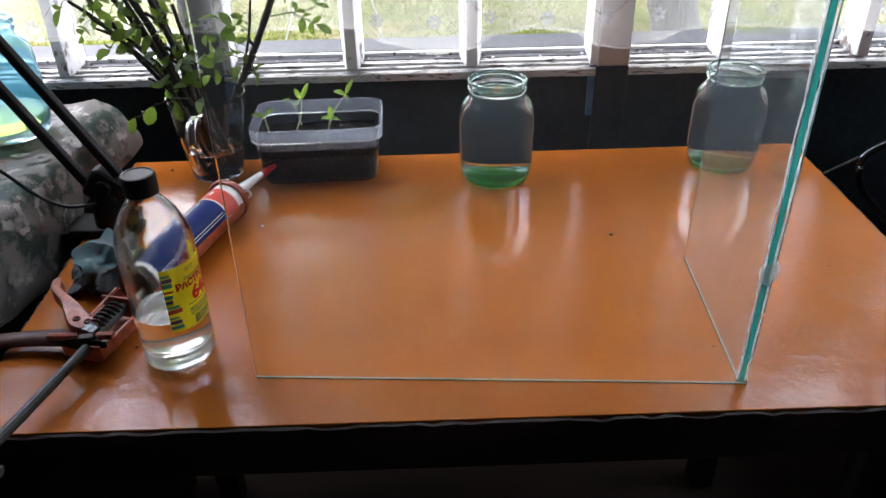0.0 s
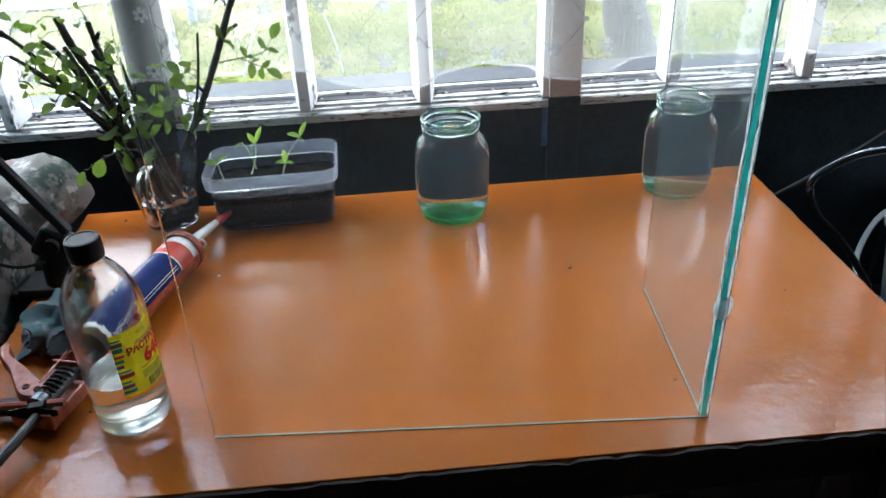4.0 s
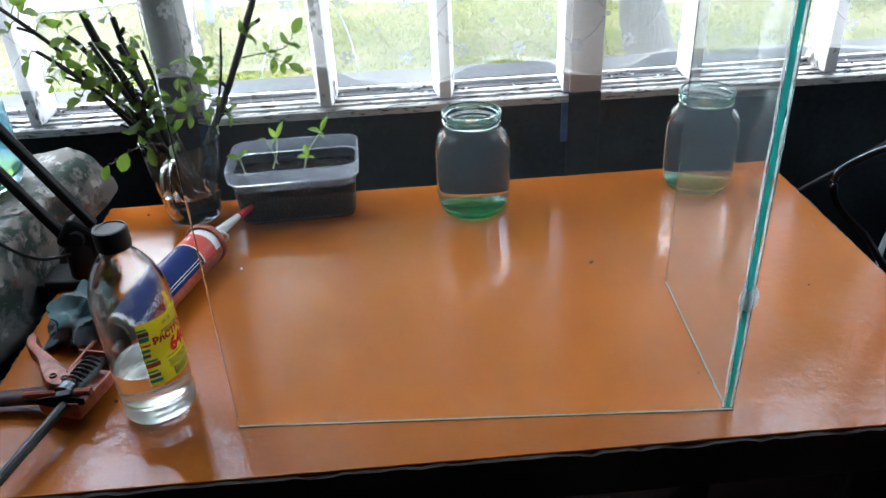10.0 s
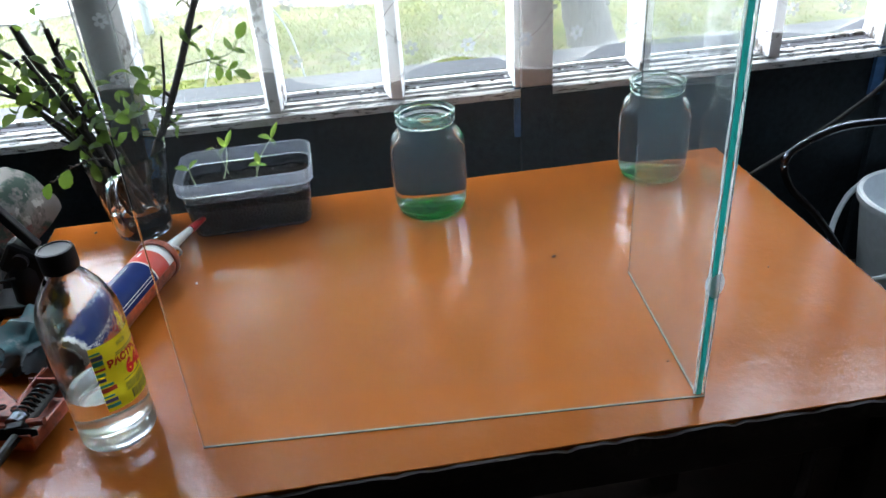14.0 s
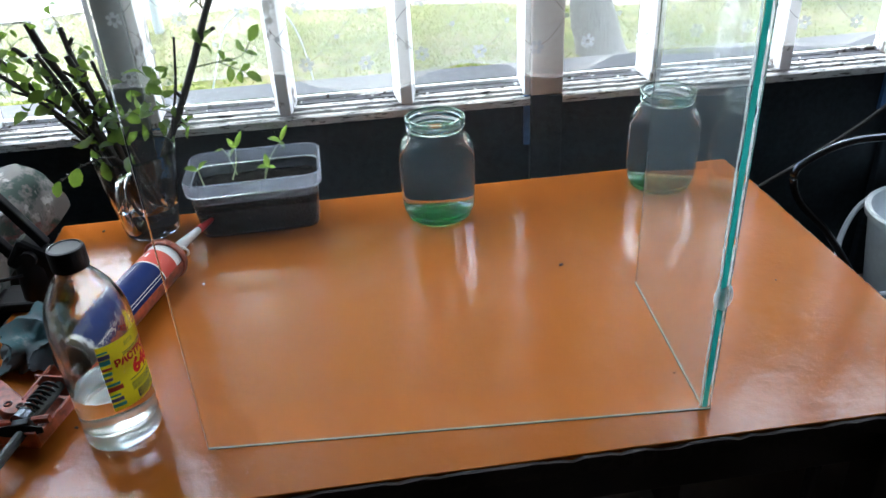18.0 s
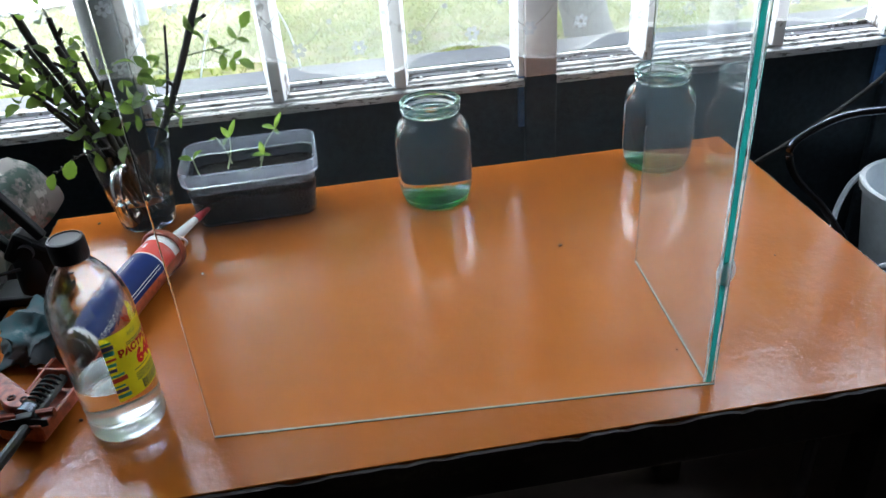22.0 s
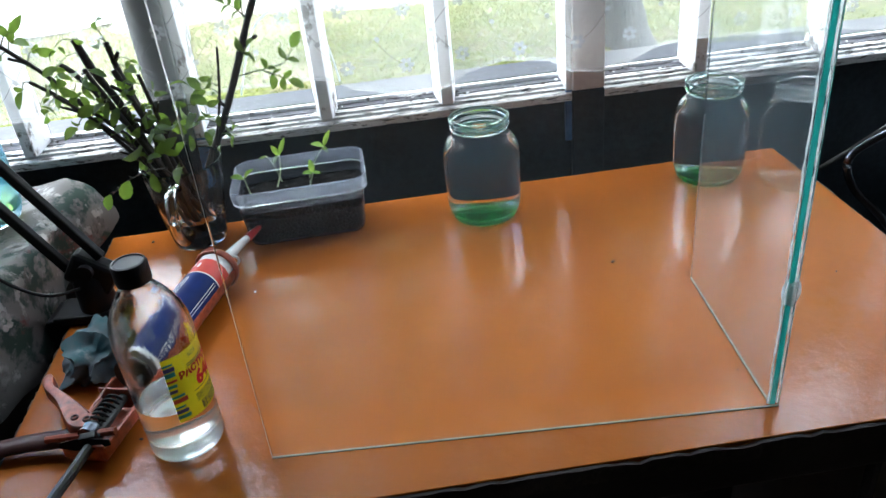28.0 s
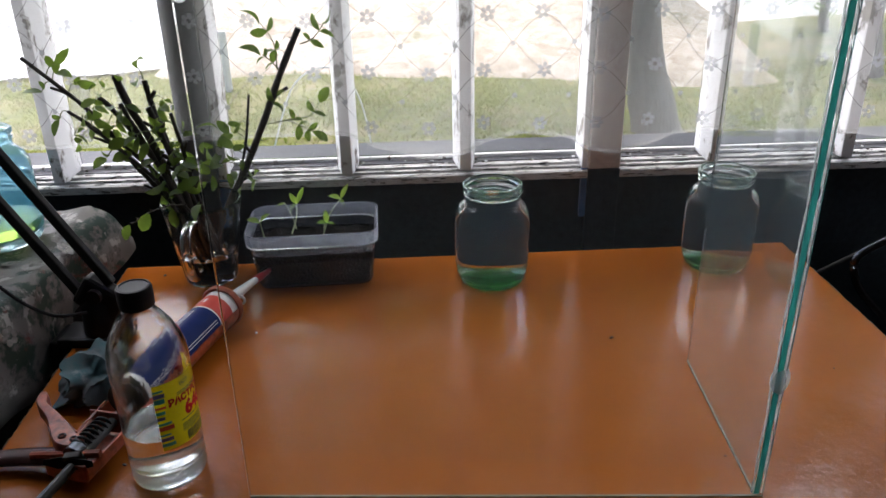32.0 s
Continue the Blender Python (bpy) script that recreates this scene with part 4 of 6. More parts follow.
def dumbbell_end(s, big, zc):
    bm = bmesh.new()
    rings = []
    for x, r in (((0.024, 0.56), (0.033, 0.72), (0.040, 0.88), (0.045, 0.97), (0.050, 1.0), (0.062, 1.0), (0.067, 0.96), (0.070, 0.80)) if s < 0 else ((-0.038, 0.56), (-0.020, 0.60), (0.000, 0.68), (0.018, 0.79), (0.034, 0.90), (0.048, 0.98), (0.060, 1.0), (0.067, 0.95), (0.071, 0.74))):
        rings.append([bm.verts.new((s * x, big * r * math.copysign(abs(math.cos(a)) ** 0.5, math.cos(a)), zc - (0.0048 * max(0.0, min(1.0, (0.03 - x) / 0.068)) if s > 0 else 0.0) + big * r * math.copysign(abs(math.sin(a)) ** 0.5, math.sin(a)))) for a in [2 * math.pi * k / 28 for k in range(28)]])
    for a, b in zip(rings, rings[1:]):
        for k in range(28):
            bm.faces.new((a[k], a[(k + 1) % 28], b[(k + 1) % 28], b[k]))
    bm.faces.new(rings[0])
    bm.faces.new(rings[-1])
    bmesh.ops.recalc_face_normals(bm, faces=bm.faces[:])
    return bm


part("head", dumbbell_end(1, 0.0205, 0.0207), M_RUBBER, dumbbell, smooth=True)
part("head", dumbbell_end(-1, 0.0155, 0.0157), M_RUBBER, dumbbell, smooth=True)
bm = bmesh.new()
tube([(-0.040 + 0.080 * k / 8, 0, 0.0165 + 0.0045 * k / 8) for k in range(9)], 0.0122, 0.0135, 24, bm)
for v in bm.verts:
    f = 1 - 0.12 * (1 - (v.co.x / 0.04) ** 2)
    v.co.y *= f
part("grip", bm, M_RUBBER, dumbbell, smooth=True)


# ---- glass jars of water ----
def jar(x, y, r, h, glass, liquid, fill, label, foot=None, base=0.75):
    """A preserving jar with a ringed neck, thick foot and water inside."""
    t = thing("glass_jar", label, "jar", pose(x, y, base + 0.0006), "glass jars")
    nk = r * 0.725
    body = [(0.925, 0.009), (0.965, 0.017), (0.99, 0.030), (1.0, 0.050), (1.0, h * 0.63), (0.994, h * 0.68), (0.970, h * 0.725), (0.918, h * 0.768), (0.845, h * 0.80), (0.775, h * 0.826)]
    outer = [(0, 0.002), (r * 0.55, 0.0022), (r * 0.80, 0.0), (r * 0.86, 0.0012)] + [(r * q, z) for q, z in body] + [(nk + 0.0003, h * 0.85), (nk, h * 0.885), (nk + 0.0025, h * 0.905), (nk + 0.0025, h * 0.918), (nk + 0.0005, h * 0.926), (nk + 0.0005, h * 0.95), (nk + 0.0035, h * 0.962), (nk + 0.0035, h * 0.988), (nk + 0.001, h)]
    w = 0.0028
    inside = [(r * q - w, z) for q, z in body[2:] if z > 0.021]
    inner = [(nk - w, h * 0.995), (nk - w - 0.0004, h * 0.86)] + inside[::-1] + [(r * 0.92, 0.020), (r * 0.84, 0.0150), (0, 0.0130)]
    if liquid is None:
        top = [q for q in inner if q[1] > fill * h]
        part("filled_glass", lathe(outer + top + [(top[-1][0] - 0.0002, fill * h), (top[-1][0] - 0.004, fill * h - 0.0006), (0, fill * h - 0.0008)], 72), glass, t, "greenish glass filled with still water", smooth=True)
        lip = [(nk + 0.0036, h * 0.975), (nk + 0.0037, h * 0.985), (nk + 0.0030, h * 0.9985), (nk - 0.001, h * 1.0015), (nk - w, h * 0.996)]
        part("rim", lathe(lip, 72, False, False), M_RIM, t, "smooth rounded glass rim", smooth=True)
    else:
        part("glass", lathe(outer + inner, 64), glass, t, smooth=True)
        g = 0.0004
        wat = [(0, 0.0130 + g), (r * 0.84 - g, 0.0150 + g), (r * 0.92 - g, 0.020)] + [(q - g, z) for q, z in inside]
        wat = [q for q in wat if q[1] < fill * h]
        wat += [(wat[-1][0], fill * h), (0, fill * h)]
        part("liquid", lathe(wat, 64), liquid, t, "yellow-green liquid", smooth=True)
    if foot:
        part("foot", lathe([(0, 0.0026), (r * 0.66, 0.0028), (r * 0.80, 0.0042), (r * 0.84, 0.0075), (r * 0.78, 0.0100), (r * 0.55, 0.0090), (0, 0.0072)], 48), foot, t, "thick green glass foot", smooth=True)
    return t


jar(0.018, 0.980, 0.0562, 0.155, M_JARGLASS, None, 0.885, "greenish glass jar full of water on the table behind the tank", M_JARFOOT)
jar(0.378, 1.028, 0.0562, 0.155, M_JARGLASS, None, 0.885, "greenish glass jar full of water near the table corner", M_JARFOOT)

# ---- the solvent bottle ----
BX, BY = -0.3335, 0.5395
bottle = thing("glass_bottle", "clear glass solvent bottle, part full, with yellow label and black cap", "bottle", pose(BX, BY, 0.7506) @ Matrix.Diagonal((1, 1, 1.03, 1)))
R = 0.0372
outer = [(0, 0.003), (R * 0.7, 0.003), (R * 0.88, 0.0), (R * 0.97, 0.0025)] + [(R * (1 - 0.022 * (k % 2)), 0.006 + 0.0026 * k) for k in range(9)] + [(R, 0.031), (R * 1.02, 0.122), (R * 1.02, 0.133), (R * 0.99, 0.143), (R * 0.91, 0.154), (R * 0.77, 0.165), (R * 0.60, 0.175), (0.0178, 0.181), (0.0155, 0.184), (0.0150, 0.188), (0.0128, 0.190), (0.0125, 0.200)]
inner = [(0.0110, 0.200), (0.0112, 0.186), (R * 0.58 - 0.0026, 0.175), (R * 0.75 - 0.0026, 0.165), (R * 0.89 - 0.0026, 0.154), (R * 0.97 - 0.0026, 0.1425), (R - 0.0024, 0.132), (R - 0.0024, 0.121), (R - 0.0030, 0.020), (R * 0.8, 0.010), (0, 0.008)]
level = [q for q in inner if q[1] > 0.062] + [(R - 0.0026, 0.0600), (R - 0.006, 0.0590), (0, 0.0588)]
# foot part added to paint the base's channelled light as milky haze
part("foot", lathe([(0, 0.0036), (R * 0.66, 0.0036), (R * 0.84, 0.0016), (R * 0.90, 0.0040), (R * 0.90, 0.0130), (R * 0.80, 0.0165), (R * 0.5, 0.0120), (0, 0.0105)], 48), M_THICKFOOT, bottle, "thick glass foot with moulded rings, whitened for light in the base", smooth=True)
part("filled_glass", lathe(outer + level, 72), M_CLEARGLASS, bottle, "clear glass with clear solvent in its lower third", smooth=True)
knurl = lambda a, z: 0.012 * math.sin(a * 2 * math.pi * 44) if 0.191 < z < 0.206 else 0.0
part("cap", lathe([(0.0140, 0.1885), (0.0160, 0.1885), (0.0162, 0.192), (0.0162, 0.2055), (0.0154, 0.2080), (0.0135, 0.2085), (0.0130, 0.2076), (0, 0.2076)], 132, wobble=knurl), M_CAP, bottle, "black ribbed screw cap", smooth=True)


def wrap(bm, r, ang, z):
    """Bend a flat x, y drawing round the bottle, with x = 0 at that angle."""
    for v in bm.verts:
        a = ang + v.co.x / R
        v.co = Vector((r * math.cos(a), r * math.sin(a), z + v.co.y))
    bmesh.ops.recalc_face_normals(bm, faces=bm.faces[:])
    return bm


def band(w0, w1, h0, h1, r, ang, z, n=24):
    bm = bmesh.new()
    lo = [bm.verts.new((w0 + (w1 - w0) * i / n, h0, 0)) for i in range(n + 1)]
    hi = [bm.verts.new((w0 + (w1 - w0) * i / n, h1, 0)) for i in range(n + 1)]
    for i in range(n):
        bm.faces.new((lo[i], lo[i + 1], hi[i + 1], hi[i]))
    return wrap(bm, r, ang, z)


LA = radians(-35)
LZ = 0.086
label = part("label", band(-0.022, 0.058, -0.036, 0.036, R + 0.0004, LA, LZ, 48), M_LABEL, bottle, "yellow printed paper label")
part("writing", wrap(letters("РАСТВОРИТЕЛЬ", 0.0100, 0.0006), R + 0.0008, LA - 0.010 / R, LZ + 0.010), M_INKRED, label, "red printed word")
part("writing", wrap(letters("646", 0.020, 0.0011), R + 0.0008, LA + 0.006 / R, LZ - 0.007), M_INKRED, label, "red printed number")
part("writing", wrap(letters("БСЗ", 0.0055), R + 0.0008, LA + 0.004 / R, LZ + 0.027), M_INKBLACK, label)
rg = random.Random(3)
for k in range(11):
    z = -0.032 + k * 0.006
    part("printed_streak", band(-0.022, -0.008 - rg.uniform(0, 0.007), z, z + rg.uniform(0.002, 0.0055), R + 0.0007, LA, LZ, 8), [M_INKTEAL, M_INKBLUE, M_INKTEAL, M_REDPRINT][k % 4], label)
x = 0.004
while x < 0.030:
    w = rg.choice((0.0005, 0.0008, 0.0013))
    part("barcode_bar", band(x, x + w, -0.034, -0.024, R + 0.0008, LA, LZ, 2), M_INKBLACK, label)
    x += w + rg.choice((0.0005, 0.0008, 0.0011))
for z in (0.0205, 0.0185, -0.0105, -0.0150, -0.0168, -0.0186, -0.0204, -0.0222):
    part("small_print", band(0.000, 0.034 - rg.uniform(0, 0.006), z, z + 0.0008, R + 0.0008, LA, LZ, 8), M_INKBLACK, label)

# ---- caulking gun with its cartridge ----
HEAD, TAIL = Vector((-0.358, 0.840, 0.781)), Vector((-0.421, 0.552, 0.781))
AX = (TAIL - HEAD).normalized()
GUN = Matrix.Translation(HEAD) @ AX.to_track_quat("X", "Z").to_matrix().to_4x4()
gun = thing("caulking_gun", "orange-red metal caulking gun lying on its side on the table", "caulking gun", GUN)
# local: x runs back from the mouth, y to one side, z up


def trough(x0, x1, r, a0, a1, t):
    bm = bmesh.new()
    n = 18
    rows = []
    for x in (x0, x1):
        rows.append([[bm.verts.new((x, q * math.cos(a0 + (a1 - a0) * k / n), q * math.sin(a0 + (a1 - a0) * k / n))) for q in (r, r + t)] for k in range(n + 1)])
    for k in range(n):
        bm.faces.new((rows[0][k][0], rows[1][k][0], rows[1][k + 1][0], rows[0][k + 1][0]))
        bm.faces.new((rows[0][k][1], rows[0][k + 1][1], rows[1][k + 1][1], rows[1][k][1]))
        for e in (0, 1):
            bm.faces.new((rows[e][k][0], rows[e][k][1], rows[e][k + 1][1], rows[e][k + 1][0]))
    for k in (0, n):
        bm.faces.new((rows[0][k][0], rows[0][k][1], rows[1][k][1], rows[1][k][0]))
    bmesh.ops.recalc_face_normals(bm, faces=bm.faces[:])
    return bm


part("cradle", trough(0.004, 0.258, 0.0262, radians(195), radians(366), 0.0012), M_GUN, gun, "half-round orange trough", smooth=True)
ringbm = lathe([(0.0205, -0.001), (0.0290, -0.001), (0.0302, 0.001), (0.0302, 0.007), (0.0290, 0.009), (0.0265, 0.009), (0.0255, 0.002), (0.0205, 0.002), (0.0205, -0.001)], 32, False, False)
bmesh.ops.rotate(ringbm, verts=ringbm.verts[:], cent=(0, 0, 0), matrix=Matrix.Rotation(radians(90), 3, "Y"))
part("mouth_ring", ringbm, M_GUN, gun, smooth=True)
for y in (-0.0215, 0.0235):
    part("frame_bar", box(0.078, 0.0042, 0.014, pose(0.294, y, -0.013), 0.0012), M_GUN, gun)
part("back_plate", box(0.004, 0.048, 0.019, pose(0.332, 0.001, -0.0115), 0.0015), M_GUN, gun)
part("front_plate", box(0.003, 0.046, 0.026, pose(0.259, 0.001, -0.006), 0.001), M_GUN, gun)
part("frame_floor", box(0.072, 0.042, 0.002, pose(0.296, 0.001, -0.0235)), M_GUN, gun)
part("rod", tube([(0.225, 0.004, -0.003), (0.36, 0.010, -0.006), (0.47, 0.008, -0.012)], 0.0053, None, 10), M_STEEL, gun, "worn steel push rod")
part("hook", tube(smooth_path([(0.47, 0.008, -0.012), (0.485, 0.009, -0.013), (0.492, 0.018, -0.016), (0.488, 0.032, -0.019)], 4), 0.0055, None, 10), M_STEEL, gun)
part("plunger", lathe([(0, 0), (0.021, 0), (0.022, 0.003), (0, 0.004)], 24), M_STEEL, gun).matrix_basis = pose(0.226, 0, 0, 0, 90, 0)
coil = [(0.268 + 0.042 * k / 100, 0.0088 * math.cos(k * 0.40), -0.002 + 0.0088 * math.sin(k * 0.40)) for k in range(101)]
part("spring", tube(coil, 0.0018, None, 6), M_BLACKPLASTIC, gun, "black coil spring", smooth=True)
part("spring_collar", lathe([(0.006, 0), (0.0098, 0), (0.0098, 0.012), (0.006, 0.012)], 20), M_CHROME, gun, "bright steel collar").matrix_basis = pose(0.309, 0, -0.002, 0, 90, 0)
GI = GUN.inverted()


def gun_points(*pts):
    return [GI @ Vector(p) for p in pts]


def stamped(spine, deep, seg=6):
    """A pressed lever: spine points (x, y, width), rounded shoulders and turned-down sides."""
    pts = smooth_path([Vector(p) for p in spine], seg)
    bm = bmesh.new()
    rows = []
    for k, p in enumerate(pts):
        d = pts[min(k + 1, len(pts) - 1)] - pts[max(k - 1, 0)]
        n = Vector((-d.y, d.x)).normalized()
        w = p.z / 2
        rows.append([bm.verts.new((p.x + n.x * w * q, p.y + n.y * w * q, z)) for q, z in ((-1, -deep), (-1, -0.003), (-0.86, -0.0008), (-0.5, 0), (0.5, 0), (0.86, -0.0008), (1, -0.003), (1, -deep))])
    for k in range(len(rows) - 1):
        for q in range(8):
            bm.faces.new((rows[k][q], rows[k][(q + 1) % 8], rows[k + 1][(q + 1) % 8], rows[k + 1][q]))
    for k in (0, -1):
        bm.faces.new(rows[k])
    bmesh.ops.recalc_face_normals(bm, faces=bm.faces[:])
    return bm


LEVER = [(-0.5025, 0.6265, 0.006), (-0.5012, 0.6198, 0.0120), (-0.4950, 0.6060, 0.0105), (-0.4857, 0.5968, 0.0105), (-0.4702, 0.5819, 0.0140), (-0.4560, 0.5650, 0.0200), (-0.4420, 0.5490, 0.0250), (-0.4310, 0.5430, 0.0230), (-0.4240, 0.5400, 0.0120)]
part("trigger", stamped(LEVER, 0.016), M_GUN, gun, "curved pressed orange trigger", smooth=True).matrix_basis = GI @ Matrix.Translation((0, 0, 0.787))
part("grip", tube(smooth_path(gun_points((-0.420, 0.528, 0.772), (-0.452, 0.538, 0.768), (-0.50, 0.541, 0.764), (-0.545, 0.533, 0.764), (-0.585, 0.527, 0.764)), 5), 0.013, 0.010, 10, flat=0.6), M_GUNDARK, gun, "dark red metal grip", smooth=True)
part("yoke", tube(gun_points((-0.399, 0.531, 0.778), (-0.427, 0.5305, 0.777), (-0.4725, 0.5335, 0.773)), 0.0042, 0.004, 8), M_GUN, gun)
part("thumb_release", prism([(-0.026, -0.002), (-0.010, -0.006), (0.010, -0.006), (0.026, -0.003), (0.025, 0.003), (0.008, 0.005), (-0.008, 0.006), (-0.025, 0.003)], -0.0010, 0.0010, 0.0005), M_BLACKPLASTIC, gun, "dark steel release plate").matrix_basis = GI @ pose(-0.4235, 0.5135, 0.780, 66, 0, -2)
part("catch", box(0.016, 0.010, 0.009, pose(0, 0, 0), 0.0015), M_BLACKPLASTIC, gun, "black sliding catch").matrix_basis = GI @ pose(-0.4215, 0.5195, 0.782, 0, 0, 12)
part("wire_link", tube(gun_points((-0.4319, 0.5533, 0.787), (-0.4245, 0.6065, 0.787)), 0.0013, None, 6), M_GUN, gun)
for p in ((-0.4439, 0.547, 0.7868), (-0.4299, 0.5428, 0.7868)):
    bm = lathe([(0.0018, 0), (0.0042, 0), (0.0042, 0.0012), (0.0034, 0.0020), (0.0024, 0.0016), (0.0018, 0.0004)], 18, False, False)
    part("rivet", bm, M_GUNDARK, gun, smooth=True).matrix_basis = GI @ Matrix.Translation(p)

cart = thing("sealant_cartridge", "blue and red sealant cartridge with white nozzle in the gun", "cartridge", GUN)
RC = 0.0252
tubex = Matrix.Rotation(radians(90), 4, "Y")
part("tube", lathe([(0, 0.006), (RC - 0.002, 0.006), (RC, 0.008), (RC, 0.216), (RC - 0.001, 0.218), (0, 0.214)], 40), M_WHITEPLASTIC, cart, smooth=True).matrix_basis = tubex
part("blue_print", lathe([(RC + 0.0003, 0.055), (RC + 0.0003, 0.212)], 40, False, False), M_BLUEPRINT, cart, "dark blue printed sleeve", smooth=True).matrix_basis = tubex
part("red_print", lathe([(RC + 0.0003, 0.022), (RC + 0.0003, 0.0525)], 40, False, False), M_REDPRINT, cart, "red printed band", smooth=True).matrix_basis = tubex
rg = random.Random(12)
for k in range(9):
    bm = bmesh.new()
    a0 = radians(100 + 6.5 * k)
    x0, x1 = 0.066, 0.066 + rg.uniform(0.05, 0.11)
    r = RC + 0.0006
    bm.faces.new([bm.verts.new((x, r * math.cos(a), r * math.sin(a))) for x, a in ((x0, a0), (x1, a0), (x1, a0 + 0.03), (x0, a0 + 0.03))])
    part("print_line", bm, M_INKWHITE, cart)
for a0 in (radians(18), radians(26), radians(168)):
    bm = bmesh.new()
    r = RC + 0.0006
    bm.faces.new([bm.verts.new((x, r * math.cos(a), r * math.sin(a))) for x, a in ((0.06, a0), (0.21, a0), (0.21, a0 + 0.035), (0.06, a0 + 0.035))])
    part("print_line", bm, M_INKWHITE, cart)
for k, w in enumerate((0.010, 0.006, 0.008)):
    bm = bmesh.new()
    r = RC + 0.0006
    a0 = radians(95 + 16 * k)
    bm.faces.new([bm.verts.new((x, r * math.cos(a), r * math.sin(a))) for x, a in ((0.032, a0), (0.032 + w, a0), (0.032 + w, a0 + w * 15), (0.032, a0 + w * 15))])
    part("logo_bar", bm, M_INKWHITE, cart)
noz = gun_points((-0.3575, 0.838, 0.781), (-0.351, 0.858, 0.783), (-0.3395, 0.888, 0.784), (-0.330, 0.912, 0.784))
part("nozzle", tube([noz[0], noz[1]], 0.011, 0.0085, 16), M_WHITEPLASTIC, cart, smooth=True)
part("nozzle", tube([noz[1], noz[3]], 0.0080, 0.0048, 16), M_WHITEPLASTIC, cart, "white tapered nozzle", smooth=True)
part("nozzle_cap", tube(gun_points((-0.330, 0.911, 0.784), (-0.3175, 0.942, 0.784)), 0.0062, 0.0035, 14), M_REDPLASTIC, cart, "red nozzle cap", smooth=True)
loop = [noz[1] + Vector((0.004, 0.013 + 0.0085 * math.cos(a), 0.0085 * math.sin(a) * 0.8)) for a in [2 * math.pi * k / 20 for k in range(21)]]
part("nozzle_loop", tube(loop, 0.0018, None, 6), M_WHITEPLASTIC, cart, smooth=True)

# ---- crumpled rag ----
bm = bmesh.new()
bmesh.ops.create_icosphere(bm, subdivisions=5, radius=1.0)
for v in bm.verts:
    p = v.co.copy()
    f = noise.noise(p * 1.1 + Vector((3, 1, 7))) * 0.5
    fold = 0.80 * abs(noise.noise(p * 1.25 + Vector((2, 5, 1)))) ** 0.7
    fine = 0.22 * abs(noise.noise(p * 2.4 + Vector((9, 2, 4))))
    q = p * (1.18 + f - fold - fine)
    v.co = Vector((q.x * 0.032, q.y * 0.047, max(-0.0215, q.z * 0.030)))
rag = tagged(mesh_ob("rag", bm, M_RAG, True), "crumpled grey-teal cleaning rag on the table", "rag")
rag.matrix_basis = pose(-0.468, 0.676, 0.7722, 0, 0, -25)

# ---- glass mug ----
MX, MY = -0.421, 0.986
mug = thing("glass_mug", "heavy faceted glass beer mug with water, holding rose cuttings", "mug", pose(MX, MY, 0.7506) @ Matrix.Diagonal((1.08, 1.08, 1.03, 1)))
facet = lambda a, z: 0.018 * math.cos(a * 2 * math.pi * 10) * max(0, min(1, (z - 0.012) / 0.02)) * max(0, min(1, (0.100 - z) / 0.02))
mo = [(0, 0.003), (0.026, 0.003), (0.033, 0.0), (0.0365, 0.003), (0.0385, 0.012), (0.0405, 0.030), (0.0460, 0.060), (0.0505, 0.090), (0.0525, 0.107), (0.0548, 0.124), (0.0542, 0.1272)]
mi = [(0.0520, 0.1265), (0.0495, 0.107), (0.0472, 0.090), (0.0424, 0.060), (0.0360, 0.030), (0.0330, 0.018), (0, 0.014)]
mi = [q for q in mi if q[1] > 0.045] + [(0.0375, 0.0425), (0.034, 0.0418), (0, 0.0416)]
part("body", lathe(mo + mi, 80, wobble=facet), M_MUGGLASS, mug, "thick faceted glass with water in the bottom", smooth=True)
part("rim", lathe([(0.0546, 0.1236), (0.0552, 0.1262), (0.0538, 0.1284), (0.0522, 0.1276), (0.0516, 0.1240)], 72, False, False), M_RIM, mug, "rounded clear glass rim", smooth=True)
hd = Vector((-0.02, -1, 0)).normalized()
hp = [hd * q + Vector((0, 0, z)) for q, z in ((0.040, 0.104), (0.060, 0.108), (0.075, 0.096), (0.079, 0.070), (0.074, 0.044), (0.058, 0.030), (0.036, 0.030))]
part("handle", tube(smooth_path(hp, 5), 0.0072, 0.0072, 12), M_MUGGLASS, mug, "thick glass handle", smooth=True)


# ---- rose cuttings ----
def leaf_mesh(name, length, width, fold=0.25, curl=0.2, material=None):
    """A pointed oval leaf with a folded midrib and toothed edge."""
    bm = bmesh.new()
    n = 8
    mid, lft, rgt = [], [], []
    for i in range(n + 1):
        t = i / n
        w = width * 0.5 * math.sin(math.pi * min(1, t * 0.93 + 0.04)) ** 0.8 * (1 + 0.07 * (-1) ** i)
        if i == n:
            w = 0.0002
        z = -curl * length * (t - 0.35) ** 2
        mid.append(bm.verts.new((t * length, 0, z)))
        lft.append(bm.verts.new((t * length, w, z + fold * w)))
        rgt.append(bm.verts.new((t * length, -w, z + fold * w)))
    for i in range(n):
        bm.faces.new((mid[i], mid[i + 1], lft[i + 1], lft[i]))
        bm.faces.new((mid[i], rgt[i], rgt[i + 1], mid[i + 1]))
    me = bpy.data.meshes.new(name)
    bm.normal_update()
    bm.to_mesh(me)
    bm.free()
    me.shade_smooth()
    me.materials.append(material)
    return me


